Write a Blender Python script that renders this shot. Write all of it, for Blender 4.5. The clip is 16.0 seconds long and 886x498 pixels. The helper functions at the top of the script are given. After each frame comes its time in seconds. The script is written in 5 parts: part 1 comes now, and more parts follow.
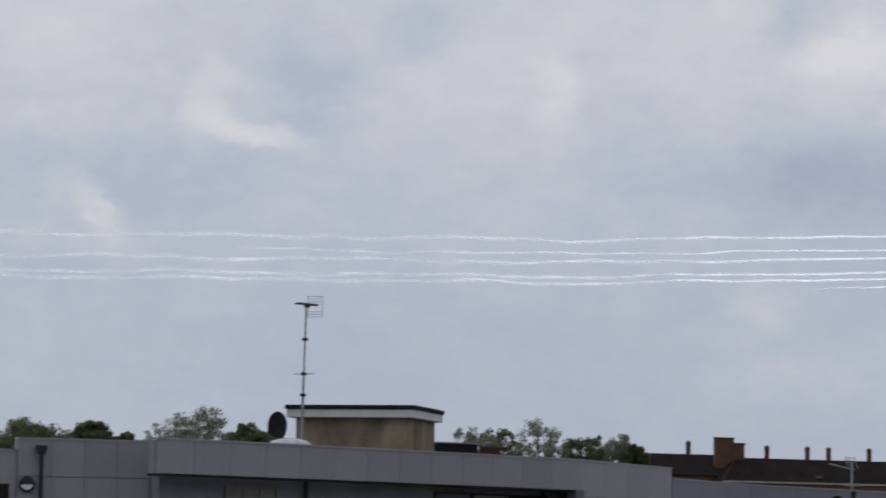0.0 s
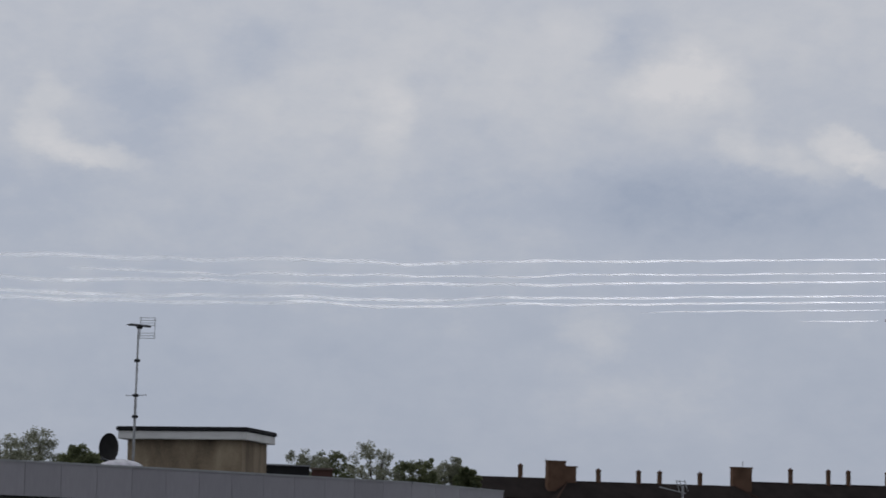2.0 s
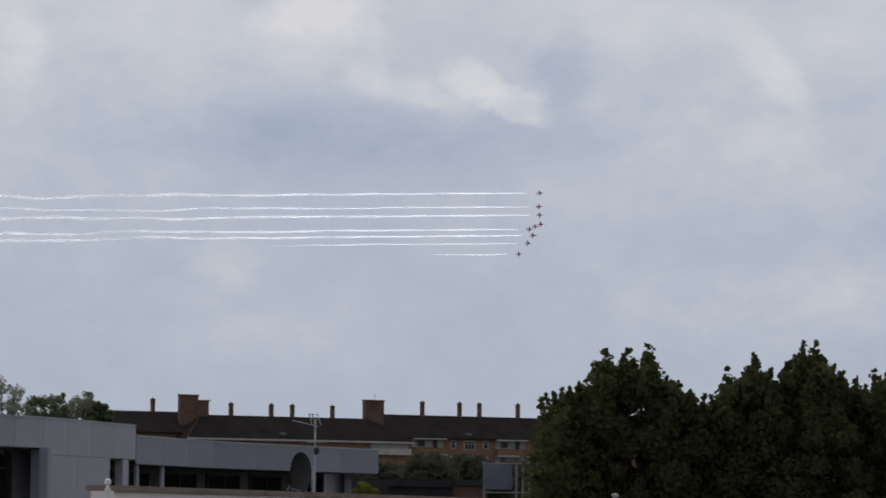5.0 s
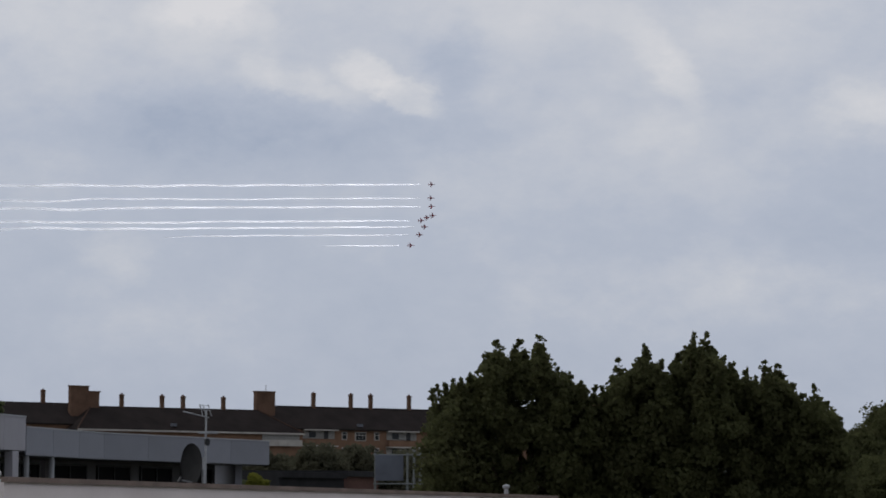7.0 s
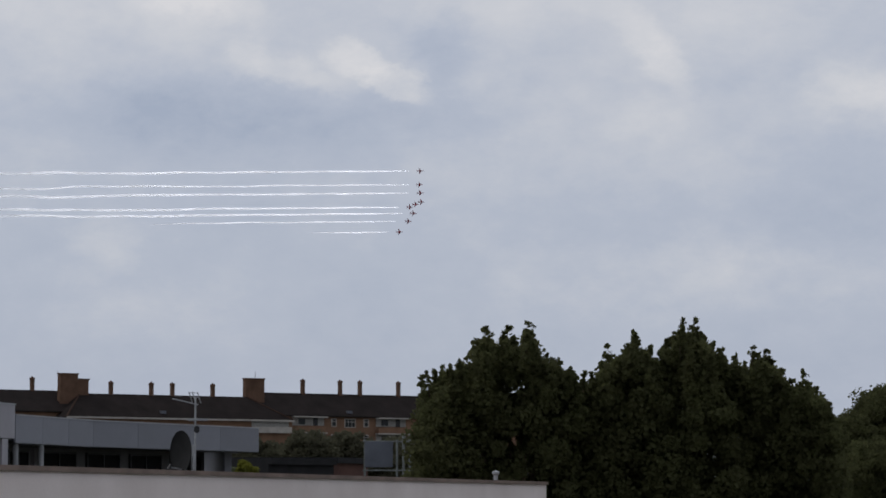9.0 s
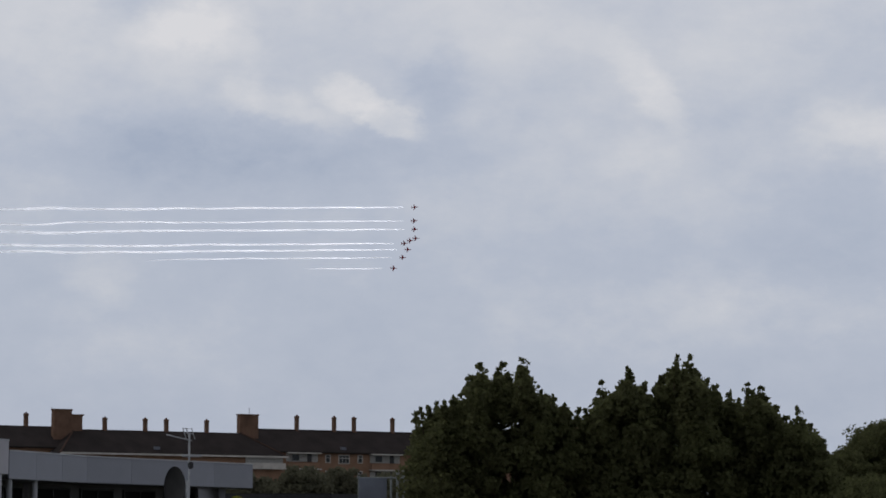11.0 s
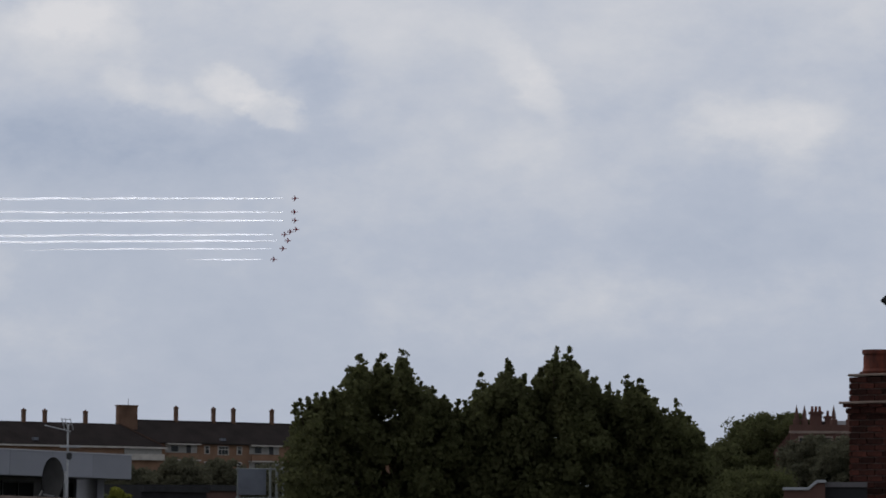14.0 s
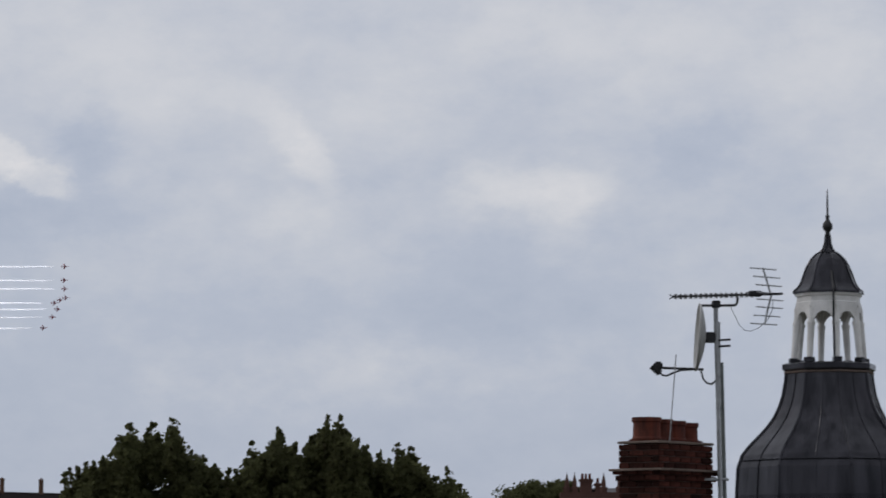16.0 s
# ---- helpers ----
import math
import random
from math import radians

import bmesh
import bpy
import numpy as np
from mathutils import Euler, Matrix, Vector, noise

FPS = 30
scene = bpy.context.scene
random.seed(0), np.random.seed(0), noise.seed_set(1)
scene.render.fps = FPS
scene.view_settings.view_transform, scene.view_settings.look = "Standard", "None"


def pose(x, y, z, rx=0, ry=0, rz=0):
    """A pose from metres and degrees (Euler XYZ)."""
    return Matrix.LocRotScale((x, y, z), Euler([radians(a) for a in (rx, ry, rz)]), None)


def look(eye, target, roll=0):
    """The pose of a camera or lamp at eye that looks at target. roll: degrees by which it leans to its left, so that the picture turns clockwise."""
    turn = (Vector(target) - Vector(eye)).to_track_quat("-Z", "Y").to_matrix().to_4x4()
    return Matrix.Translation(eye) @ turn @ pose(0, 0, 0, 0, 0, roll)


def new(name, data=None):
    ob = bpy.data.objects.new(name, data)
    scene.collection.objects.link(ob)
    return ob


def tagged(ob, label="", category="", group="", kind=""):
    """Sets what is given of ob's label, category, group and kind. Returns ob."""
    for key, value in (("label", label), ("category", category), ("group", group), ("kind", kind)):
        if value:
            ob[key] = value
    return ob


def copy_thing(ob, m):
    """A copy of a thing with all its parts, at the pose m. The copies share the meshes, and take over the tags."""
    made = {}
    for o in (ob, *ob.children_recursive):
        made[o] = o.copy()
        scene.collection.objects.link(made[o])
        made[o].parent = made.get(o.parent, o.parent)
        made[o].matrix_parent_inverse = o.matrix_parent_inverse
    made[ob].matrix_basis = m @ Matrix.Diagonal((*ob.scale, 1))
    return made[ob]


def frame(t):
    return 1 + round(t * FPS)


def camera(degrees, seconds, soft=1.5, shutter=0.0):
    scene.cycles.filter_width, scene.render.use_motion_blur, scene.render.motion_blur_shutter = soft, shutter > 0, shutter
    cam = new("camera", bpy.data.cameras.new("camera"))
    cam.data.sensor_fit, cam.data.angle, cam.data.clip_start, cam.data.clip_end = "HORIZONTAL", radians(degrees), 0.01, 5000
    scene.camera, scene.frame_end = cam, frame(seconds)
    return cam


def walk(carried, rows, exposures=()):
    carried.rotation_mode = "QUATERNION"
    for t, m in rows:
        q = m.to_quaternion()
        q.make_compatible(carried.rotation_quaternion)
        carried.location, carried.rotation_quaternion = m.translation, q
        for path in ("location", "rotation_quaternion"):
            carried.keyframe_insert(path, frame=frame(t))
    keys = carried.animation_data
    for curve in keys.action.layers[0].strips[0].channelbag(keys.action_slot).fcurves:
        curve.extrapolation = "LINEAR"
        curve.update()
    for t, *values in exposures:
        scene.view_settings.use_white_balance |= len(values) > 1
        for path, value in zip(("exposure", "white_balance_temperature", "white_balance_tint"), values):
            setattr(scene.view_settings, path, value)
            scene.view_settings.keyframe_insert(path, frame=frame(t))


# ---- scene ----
EYE = Vector((0, 0, 5.0))


def heading(az, el):
    """Unit vector: az degrees clockwise from +y, el degrees above the horizon."""
    a, e = radians(az), radians(el)
    return Vector((math.sin(a) * math.cos(e), math.cos(a) * math.cos(e), math.sin(e)))


def spot(az, d, z=0.0):
    """A place on the plan: bearing in degrees and ground distance from the standpoint."""
    return Vector((d * math.sin(radians(az)), d * math.cos(radians(az)), z))


def high(el, d):
    """Height above the ground of something seen at elevation el at distance d."""
    return EYE.z + d * math.tan(radians(el))


# ---- camera: stands at one place and pans; rows are seconds, bearing, tilt, roll
PATH = [
    (0.0, 0.0, 5.0, 0.807), (0.5, 1.596, 5.202, 0.706), (1.0, 2.114, 5.014, 0.853), (1.5, 2.095, 5.171, 0.916),
    (2.0, 2.697, 5.402, 0.911), (2.5, 3.598, 5.106, 0.521), (3.0, 4.744, 4.855, 0.32), (3.5, 5.651, 4.766, 0.68),
    (4.0, 6.887, 4.614, 0.668), (4.5, 7.853, 4.553, 0.594), (5.0, 8.665, 4.396, 0.366), (7.3, 10.73, 4.259, 0.35),
    (7.5, 10.978, 4.259, 0.347), (8.0, 11.482, 4.249, 0.381), (8.5, 11.197, 4.191, 0.162), (9.0, 10.607, 4.047, 0.146),
    (9.2, 10.58, 4.147, 0.15), (11.3, 10.726, 4.639, 0.27), (11.5, 10.753, 4.564, 0.278), (12.0, 10.898, 4.327, 0.16),
    (12.5, 11.269, 4.209, 0.546), (13.0, 11.804, 4.488, 0.531), (13.5, 12.251, 4.384, 0.382), (14.0, 12.637, 4.508, 0.341),
    (14.5, 13.045, 4.731, 0.328), (15.0, 13.884, 5.186, 0.332), (15.5, 15.303, 5.325, 0.114), (16.0, 16.35, 5.622, 0.0),
]
cam = camera(14.25, 16.0, soft=1.7, shutter=0.35)
walk(cam, [(t, look(EYE, EYE + heading(a, e) * 100, r)) for t, a, e, r in PATH],
     [(0.0, 0.0), (0.5, -0.07), (1.0, -0.2), (1.5, -0.2), (2.0, -0.14), (2.5, -0.06), (4.5, -0.03), (5.0, 0.0), (9.0, 0.0), (11.5, 0.03), (16.0, 0.03)])

# ---- sky and sun
SUN_AZ, SUN_EL = -60.0, 42.0
world = bpy.data.worlds.new("sky")
scene.world = world
world.use_nodes = True
wt = world.node_tree
wt.nodes.clear()


def wnode(kind, **settings):
    n = wt.nodes.new(kind)
    for key, value in settings.items():
        setattr(n, key, value)
    return n


def wmath(op, a, b=None, clamp=False):
    n = wnode("ShaderNodeMath", operation=op, use_clamp=clamp)
    for i, v in enumerate((a, b)):
        if v is None:
            continue
        if isinstance(v, (int, float)):
            n.inputs[i].default_value = v
        else:
            wt.links.new(v, n.inputs[i])
    return n.outputs[0]


coord = wnode("ShaderNodeTexCoord")
sep = wnode("ShaderNodeSeparateXYZ")
wt.links.new(coord.outputs["Generated"], sep.inputs[0])
az_deg = wmath("MULTIPLY", wmath("ARCTAN2", sep.outputs[0], sep.outputs[1]), 57.29578)
el_deg = wmath("MULTIPLY", wmath("ARCSINE", sep.outputs[2]), 57.29578)
plane = wnode("ShaderNodeCombineXYZ")
wt.links.new(az_deg, plane.inputs[0])
wt.links.new(el_deg, plane.inputs[1])


def wnoise(scale, detail, rough, stretch=(1, 1.6, 1), offset=0.0):
    m = wnode("ShaderNodeMapping")
    m.inputs["Scale"].default_value = stretch
    m.inputs["Location"].default_value = (offset, offset * 0.7, offset * 1.3)
    wt.links.new(plane.outputs[0], m.inputs[0])
    n = wnode("ShaderNodeTexNoise")
    n.inputs["Scale"].default_value, n.inputs["Detail"].default_value, n.inputs["Roughness"].default_value = scale, detail, rough
    wt.links.new(m.outputs[0], n.inputs["Vector"])
    return n


# the billows push the cloud edges about
warp = wnoise(1.1, 7, 0.62, offset=3.0)
warp_mid = wnode("ShaderNodeVectorMath", operation="SUBTRACT")
wt.links.new(warp.outputs["Color"], warp_mid.inputs[0])
warp_mid.inputs[1].default_value = (0.5, 0.5, 0.5)
warp_scaled = wnode("ShaderNodeVectorMath", operation="MULTIPLY")
wt.links.new(warp_mid.outputs[0], warp_scaled.inputs[0])
warp_scaled.inputs[1].default_value = (0.95, 0.75, 0)
warped = wnode("ShaderNodeVectorMath", operation="ADD")
wt.links.new(plane.outputs[0], warped.inputs[0])
wt.links.new(warp_scaled.outputs[0], warped.inputs[1])

cover = [wmath("MULTIPLY", wmath("SUBTRACT", wnoise(0.16, 7, 0.55).outputs[0], 0.5), 0.45),
         wmath("MULTIPLY", wmath("SUBTRACT", wnoise(0.9, 6, 0.6, offset=8.0).outputs[0], 0.5), 0.34),
         wmath("MULTIPLY", wmath("SUBTRACT", wnoise(2.6, 5, 0.6, offset=15.0).outputs[0], 0.5), 0.13)]


billow = wmath("MULTIPLY_ADD", wnoise(0.8, 7, 0.65, offset=20.0).outputs[0], 2.6)
billow.node.inputs[2].default_value = -0.3


def cloud(az, el, wide, tall, gain, tilt=0.0, edge=0.0):
    """A billow (gain above 0) or a thinner, bluer gap (below 0) in the cloud layer; edge: how crisp its rim is."""
    local = wnode("ShaderNodeMapping", vector_type="TEXTURE")
    wt.links.new(warped.outputs[0], local.inputs[0])
    local.inputs["Location"].default_value = (az, el, 0)
    local.inputs["Rotation"].default_value = (0, 0, radians(tilt))
    local.inputs["Scale"].default_value = (wide * 1.5, tall * 1.5, 1)
    flat = wnode("ShaderNodeVectorMath", operation="MULTIPLY")
    wt.links.new(local.outputs[0], flat.inputs[0])
    flat.inputs[1].default_value = (1, 1, 0)
    far = wnode("ShaderNodeVectorMath", operation="LENGTH")
    wt.links.new(flat.outputs[0], far.inputs[0])
    fade = wnode("ShaderNodeMapRange", interpolation_type="SMOOTHERSTEP")
    for i, v in enumerate((edge * 0.7, 1.35 - edge * 0.5, gain * 0.34, 0.0)):
        fade.inputs[i + 1].default_value = v
    wt.links.new(far.outputs["Value"], fade.inputs[0])
    cover.append(wmath("MULTIPLY", fade.outputs[0], billow))


cloud(-3.89, 7.40, 0.36, 0.68, 0.6, -10, 0.1)
cloud(-3.65, 7.00, 0.64, 0.25, 0.55, -15, 0.2)
cloud(-2.91, 6.80, 0.68, 0.18, 0.75, -12, 0.4)
cloud(-5.99, 5.76, 0.55, 0.35, 0.6, -30, 0.3)
cloud(-5.58, 5.41, 0.50, 0.25, 0.6, -45, 0.4)
cloud(-6.25, 5.07, 1.00, 0.27, 0.3, 0, 0)
cloud(1.81, 7.68, 0.35, 0.38, 0.6, 0, 0.1)
cloud(1.73, 6.90, 0.27, 0.45, 0.25, 0, 0)
cloud(-2.11, 8.21, 0.36, 0.32, 0.3, -30, 0.1)
cloud(-2.24, 7.71, 0.68, 0.73, -0.55, 0, 0)
cloud(5.79, 8.65, 0.55, 0.50, -0.6, 0, 0)
cloud(6.53, 6.07, 1.73, 0.64, -0.4, 0, 0)
cloud(-4.91, 6.20, 1.45, 0.55, -0.3, 0, 0)
cloud(-0.46, 8.56, 0.50, 0.45, -0.3, 0, 0)
cloud(2.40, 8.32, 2.73, 0.82, 0.3, 0, 0)
cloud(6.34, 8.20, 0.82, 0.41, 0.6, 0, 0.2)
cloud(-6.15, 8.34, 1.27, 0.73, 0.35, 0, 0)
cloud(4.07, 7.24, 1.45, 0.73, 0.15, 0, 0)
cloud(0.30, 7.39, 1.09, 0.73, 0.2, 0, 0)
cloud(-6.11, 6.94, 1.27, 0.32, 0.3, 0, 0)
cloud(5.18, 4.06, 0.45, 0.36, 0.25, 0, 0)
cloud(-0.75, 3.35, 4.55, 0.91, -0.2, 0, 0)
cloud(5.46, 2.88, 1.82, 0.45, 0.2, 0, 0)
cloud(6.57, 8.28, 0.64, 0.35, 0.65, 20, 0.25)
cloud(7.22, 8.01, 0.55, 0.27, 0.45, -20, 0.1)
cloud(7.68, 7.01, 1.18, 0.36, 0.24, -5, 0.1)
cloud(4.91, 8.77, 0.55, 0.55, 0.25, 0, 0)
cloud(8.32, 6.01, 3.00, 0.50, -0.36, -5, 0)
cloud(10.55, 7.32, 0.36, 0.45, -0.4, 0, 0)
cloud(5.37, 8.32, 0.41, 0.50, -0.25, 0, 0)
cloud(8.59, 6.82, 0.55, 0.23, 0.25, -15, 0.1)
cloud(5.04, 4.03, 0.55, 0.45, 0.2, 0, 0)
cloud(0.03, 8.81, 1.09, 0.45, -0.2, 0, 0)
cloud(9.21, 7.10, 0.45, 0.22, 1, -25, 0.4)
cloud(9.76, 6.78, 0.50, 0.20, 0.9, -18, 0.5)
cloud(7.42, 7.13, 0.36, 0.32, 0.4, 0, 0.1)
cloud(8.06, 6.91, 0.59, 0.20, 0.32, -15, 0.3)
cloud(6.40, 7.85, 0.82, 0.55, 0.25, 0, 0)
cloud(1.74, 7.68, 0.55, 0.55, 0.25, 0, 0)
cloud(6.96, 6.22, 3.45, 0.36, -0.34, 0, 0)
cloud(10.82, 6.47, 1.09, 0.55, -0.35, 0, 0)
cloud(13.84, 7.47, 0.55, 0.25, 0.6, -50, 0.25)
cloud(14.29, 6.96, 0.45, 0.25, 0.55, -50, 0.25)
cloud(14.02, 6.15, 0.55, 0.32, 0.35, 0, 0.1)
cloud(11.37, 5.42, 1.82, 0.45, 0.2, 0, 0)
cloud(5.16, 4.01, 0.73, 0.36, 0.2, 0, 0)
cloud(12.47, 8.06, 0.91, 0.45, 0.25, 0, 0)
cloud(10.45, 7.42, 0.82, 0.45, -0.2, 0, 0)
cloud(12.93, 2.78, 2.00, 0.55, 0.2, 0, 0)
cloud(16.83, 6.60, 0.41, 0.36, 0.55, 0, 0.2)
cloud(17.56, 6.69, 0.55, 0.36, 0.35, 0, 0.1)
cloud(18.10, 6.18, 0.55, 0.55, 0.4, 0, 0)
cloud(17.37, 4.65, 1.45, 0.55, -0.4, 0, 0)
cloud(15.46, 3.97, 1.00, 0.36, 0.3, 0, 0)
cloud(15.28, 7.11, 0.73, 0.73, -0.2, 0, 0)
cloud(15.92, 7.65, 1.36, 0.55, 0.2, 0, 0)
cloud(13.17, 3.47, 2.27, 0.55, 0.2, 0, 0)
cloud(4.59, 4.34, 0.82, 0.45, -0.3, 0, 0)
cloud(17.97, 6.52, 0.82, 0.41, 0.5, 0, 0.2)
cloud(18.70, 6.61, 0.55, 0.45, 0.35, 0, 0.1)
cloud(20.45, 7.38, 0.82, 0.64, -0.55, 0, 0)
cloud(17.23, 7.89, 1.36, 0.55, -0.15, 0, 0)
cloud(18.34, 9.07, 1.82, 0.45, 0.35, 0, 0)
cloud(22.47, 8.76, 1.09, 0.64, 0.35, 0, 0)
cloud(23.18, 6.84, 0.55, 0.55, 0.3, 0, 0)
cloud(15.58, 7.99, 0.91, 0.55, 0.2, 0, 0)
cloud(11.16, 8.59, 1.00, 0.73, 0.35, 0, 0)
cloud(20.00, 8.15, 0.64, 0.36, 0.25, -15, 0.1)
cloud(16.50, 3.70, 2.73, 0.55, 0.2, 0, 0)
cloud(21.56, 9.04, 0.55, 0.55, -0.3, 0, 0)
cloud(14.85, 4.52, 2.27, 0.45, -0.15, 0, 0)
cloud(21.99, 6.40, 1.09, 0.45, -0.15, 0, 0)

total = cover[0]
for c in cover[1:]:
    total = wmath("ADD", total, c)
# the layer is thicker and paler towards the top
lift = wnode("ShaderNodeMapRange")
for i, v in enumerate((1.0, 9.0, 0.21, 0.58)):
    lift.inputs[i + 1].default_value = v
wt.links.new(el_deg, lift.inputs[0])
total = wmath("ADD", total, lift.outputs[0], clamp=True)
ramp = wnode("ShaderNodeValToRGB")
for place, colour in ((0.0, (0.355, 0.405, 0.515, 1)), (1.0, (0.68, 0.675, 0.70, 1))):
    e = ramp.color_ramp.elements[0 if place == 0.0 else 1]
    e.position, e.color = place, colour
for place, colour in ((0.35, (0.440, 0.480, 0.575, 1)), (0.65, (0.575, 0.590, 0.640, 1))):
    ramp.color_ramp.elements.new(place).color = colour
wt.links.new(total, ramp.inputs[0])
clouds = wnode("ShaderNodeVectorMath", operation="SCALE")
wt.links.new(ramp.outputs[0], clouds.inputs[0])
clouds.inputs["Scale"].default_value = 10.0
sky = wnode("ShaderNodeTexSky", sky_type="NISHITA", sun_disc=False, sun_elevation=radians(SUN_EL), sun_rotation=radians(SUN_AZ))
veil = wnode("ShaderNodeMix", data_type="RGBA")
veil.inputs[0].default_value = 0.95
wt.links.new(sky.outputs[0], veil.inputs[6])
wt.links.new(clouds.outputs[0], veil.inputs[7])
# the layer is brightest on the sun's side and dims smoothly to the far side
bright_side = wnode("ShaderNodeVectorMath", operation="DOT_PRODUCT")
wt.links.new(coord.outputs["Generated"], bright_side.inputs[0])
bright_side.inputs[1].default_value = heading(-15, 35)
dim = wnode("ShaderNodeMapRange", interpolation_type="SMOOTHSTEP")
for i, v in enumerate((-0.35, 0.62, 0.84, 1.0)):
    dim.inputs[i + 1].default_value = v
wt.links.new(bright_side.outputs["Value"], dim.inputs[0])
dimmed = wnode("ShaderNodeVectorMath", operation="SCALE")
wt.links.new(veil.outputs[2], dimmed.inputs[0])
wt.links.new(dim.outputs[0], dimmed.inputs["Scale"])
back = wnode("ShaderNodeBackground")
back.inputs["Strength"].default_value = 0.1
wt.links.new(dimmed.outputs[0], back.inputs["Color"])
wt.links.new(back.outputs[0], wnode("ShaderNodeOutputWorld").inputs[0])

sun = new("sun", bpy.data.lights.new("sun", "SUN"))
sun.data.energy, sun.data.angle, sun.data.color = 0.55, radians(15), (1.0, 0.95, 0.88)
sun.matrix_world = look((0, 0, 0), -heading(SUN_AZ, SUN_EL))


# ---- materials
def mat(name, colour, rough=0.8, scale=2.0, vary=0.25, bump=0.2, metal=0.0, fine=30.0, each=0.0, tint=None, stretch=(1, 1, 1)):
    """A painted or natural surface: broad stains and fine grain in the colour, relief, and a difference from piece to piece."""
    m = bpy.data.materials.new(name)
    m.use_nodes = True
    nt = m.node_tree
    b = nt.nodes["Principled BSDF"]
    tc = nt.nodes.new("ShaderNodeTexCoord")
    mp = nt.nodes.new("ShaderNodeMapping")
    mp.inputs["Scale"].default_value = stretch
    nt.links.new(tc.outputs["Object"], mp.inputs[0])
    broad, grain = nt.nodes.new("ShaderNodeTexNoise"), nt.nodes.new("ShaderNodeTexNoise")
    broad.inputs["Scale"].default_value, broad.inputs["Detail"].default_value = scale, 6
    grain.inputs["Scale"].default_value, grain.inputs["Detail"].default_value = fine, 3
    add = nt.nodes.new("ShaderNodeMath")
    add.operation = "MULTIPLY_ADD"
    add.inputs[1].default_value = 0.35
    for n in (broad, grain):
        nt.links.new(mp.outputs[0], n.inputs["Vector"])
    nt.links.new(grain.outputs[0], add.inputs[0])
    nt.links.new(broad.outputs[0], add.inputs[2])
    mr = nt.nodes.new("ShaderNodeMapRange")
    for i, v in enumerate((0.4, 0.95, 0.0, 1.0)):
        mr.inputs[i + 1].default_value = v
    nt.links.new(add.outputs[0], mr.inputs[0])
    mix = nt.nodes.new("ShaderNodeMix")
    mix.data_type = "RGBA"
    nt.links.new(mr.outputs[0], mix.inputs[0])
    mix.inputs[6].default_value = (*[c * (1 - vary) for c in colour], 1)
    mix.inputs[7].default_value = (*[min(1, c * (1 + vary)) for c in (tint or colour)], 1)
    out = mix.outputs[2]
    if each:
        info = nt.nodes.new("ShaderNodeObjectInfo")
        er = nt.nodes.new("ShaderNodeMapRange")
        er.inputs[3].default_value, er.inputs[4].default_value = 1 - each, 1 + each
        nt.links.new(info.outputs["Random"], er.inputs[0])
        hsv = nt.nodes.new("ShaderNodeHueSaturation")
        nt.links.new(er.outputs[0], hsv.inputs["Value"])
        nt.links.new(out, hsv.inputs["Color"])
        out = hsv.outputs[0]
    nt.links.new(out, b.inputs["Base Color"])
    b.inputs["Roughness"].default_value, b.inputs["Metallic"].default_value = rough, metal
    b.inputs["Specular IOR Level"].default_value = 0.12 if rough >= 0.85 else 0.4
    if bump:
        bp = nt.nodes.new("ShaderNodeBump")
        bp.inputs["Strength"].default_value, bp.inputs["Distance"].default_value = bump, 0.02
        nt.links.new(add.outputs[0], bp.inputs["Height"])
        nt.links.new(bp.outputs[0], b.inputs["Normal"])
    return m


def leaf_mat(name, dark, light, through_light=0.4):
    m = bpy.data.materials.new(name)
    m.use_nodes = True
    nt = m.node_tree
    b = nt.nodes["Principled BSDF"]
    geo = nt.nodes.new("ShaderNodeNewGeometry")
    tc = nt.nodes.new("ShaderNodeTexCoord")
    broad = nt.nodes.new("ShaderNodeTexNoise")
    broad.inputs["Scale"].default_value = 0.7
    nt.links.new(tc.outputs["Object"], broad.inputs["Vector"])
    half = nt.nodes.new("ShaderNodeMath")
    half.operation = "MULTIPLY_ADD"
    half.inputs[1].default_value = 0.45
    nt.links.new(geo.outputs["Random Per Island"], half.inputs[0])
    nt.links.new(broad.outputs[0], half.inputs[2])
    mr = nt.nodes.new("ShaderNodeMapRange")
    mr.inputs[1].default_value, mr.inputs[2].default_value = 0.35, 1.0
    nt.links.new(half.outputs[0], mr.inputs[0])
    mix = nt.nodes.new("ShaderNodeMix")
    mix.data_type = "RGBA"
    nt.links.new(mr.outputs[0], mix.inputs[0])
    mix.inputs[6].default_value, mix.inputs[7].default_value = (*dark, 1), (*light, 1)
    nt.links.new(mix.outputs[2], b.inputs["Base Color"])
    b.inputs["Roughness"].default_value = 0.8
    b.inputs["Specular IOR Level"].default_value = 0.1
    thin, both = nt.nodes.new("ShaderNodeBsdfTranslucent"), nt.nodes.new("ShaderNodeMixShader")
    nt.links.new(mix.outputs[2], thin.inputs["Color"])
    both.inputs[0].default_value = through_light
    nt.links.new(b.outputs[0], both.inputs[1])
    nt.links.new(thin.outputs[0], both.inputs[2])
    nt.links.new(both.outputs[0], nt.nodes["Material Output"].inputs["Surface"])
    return m


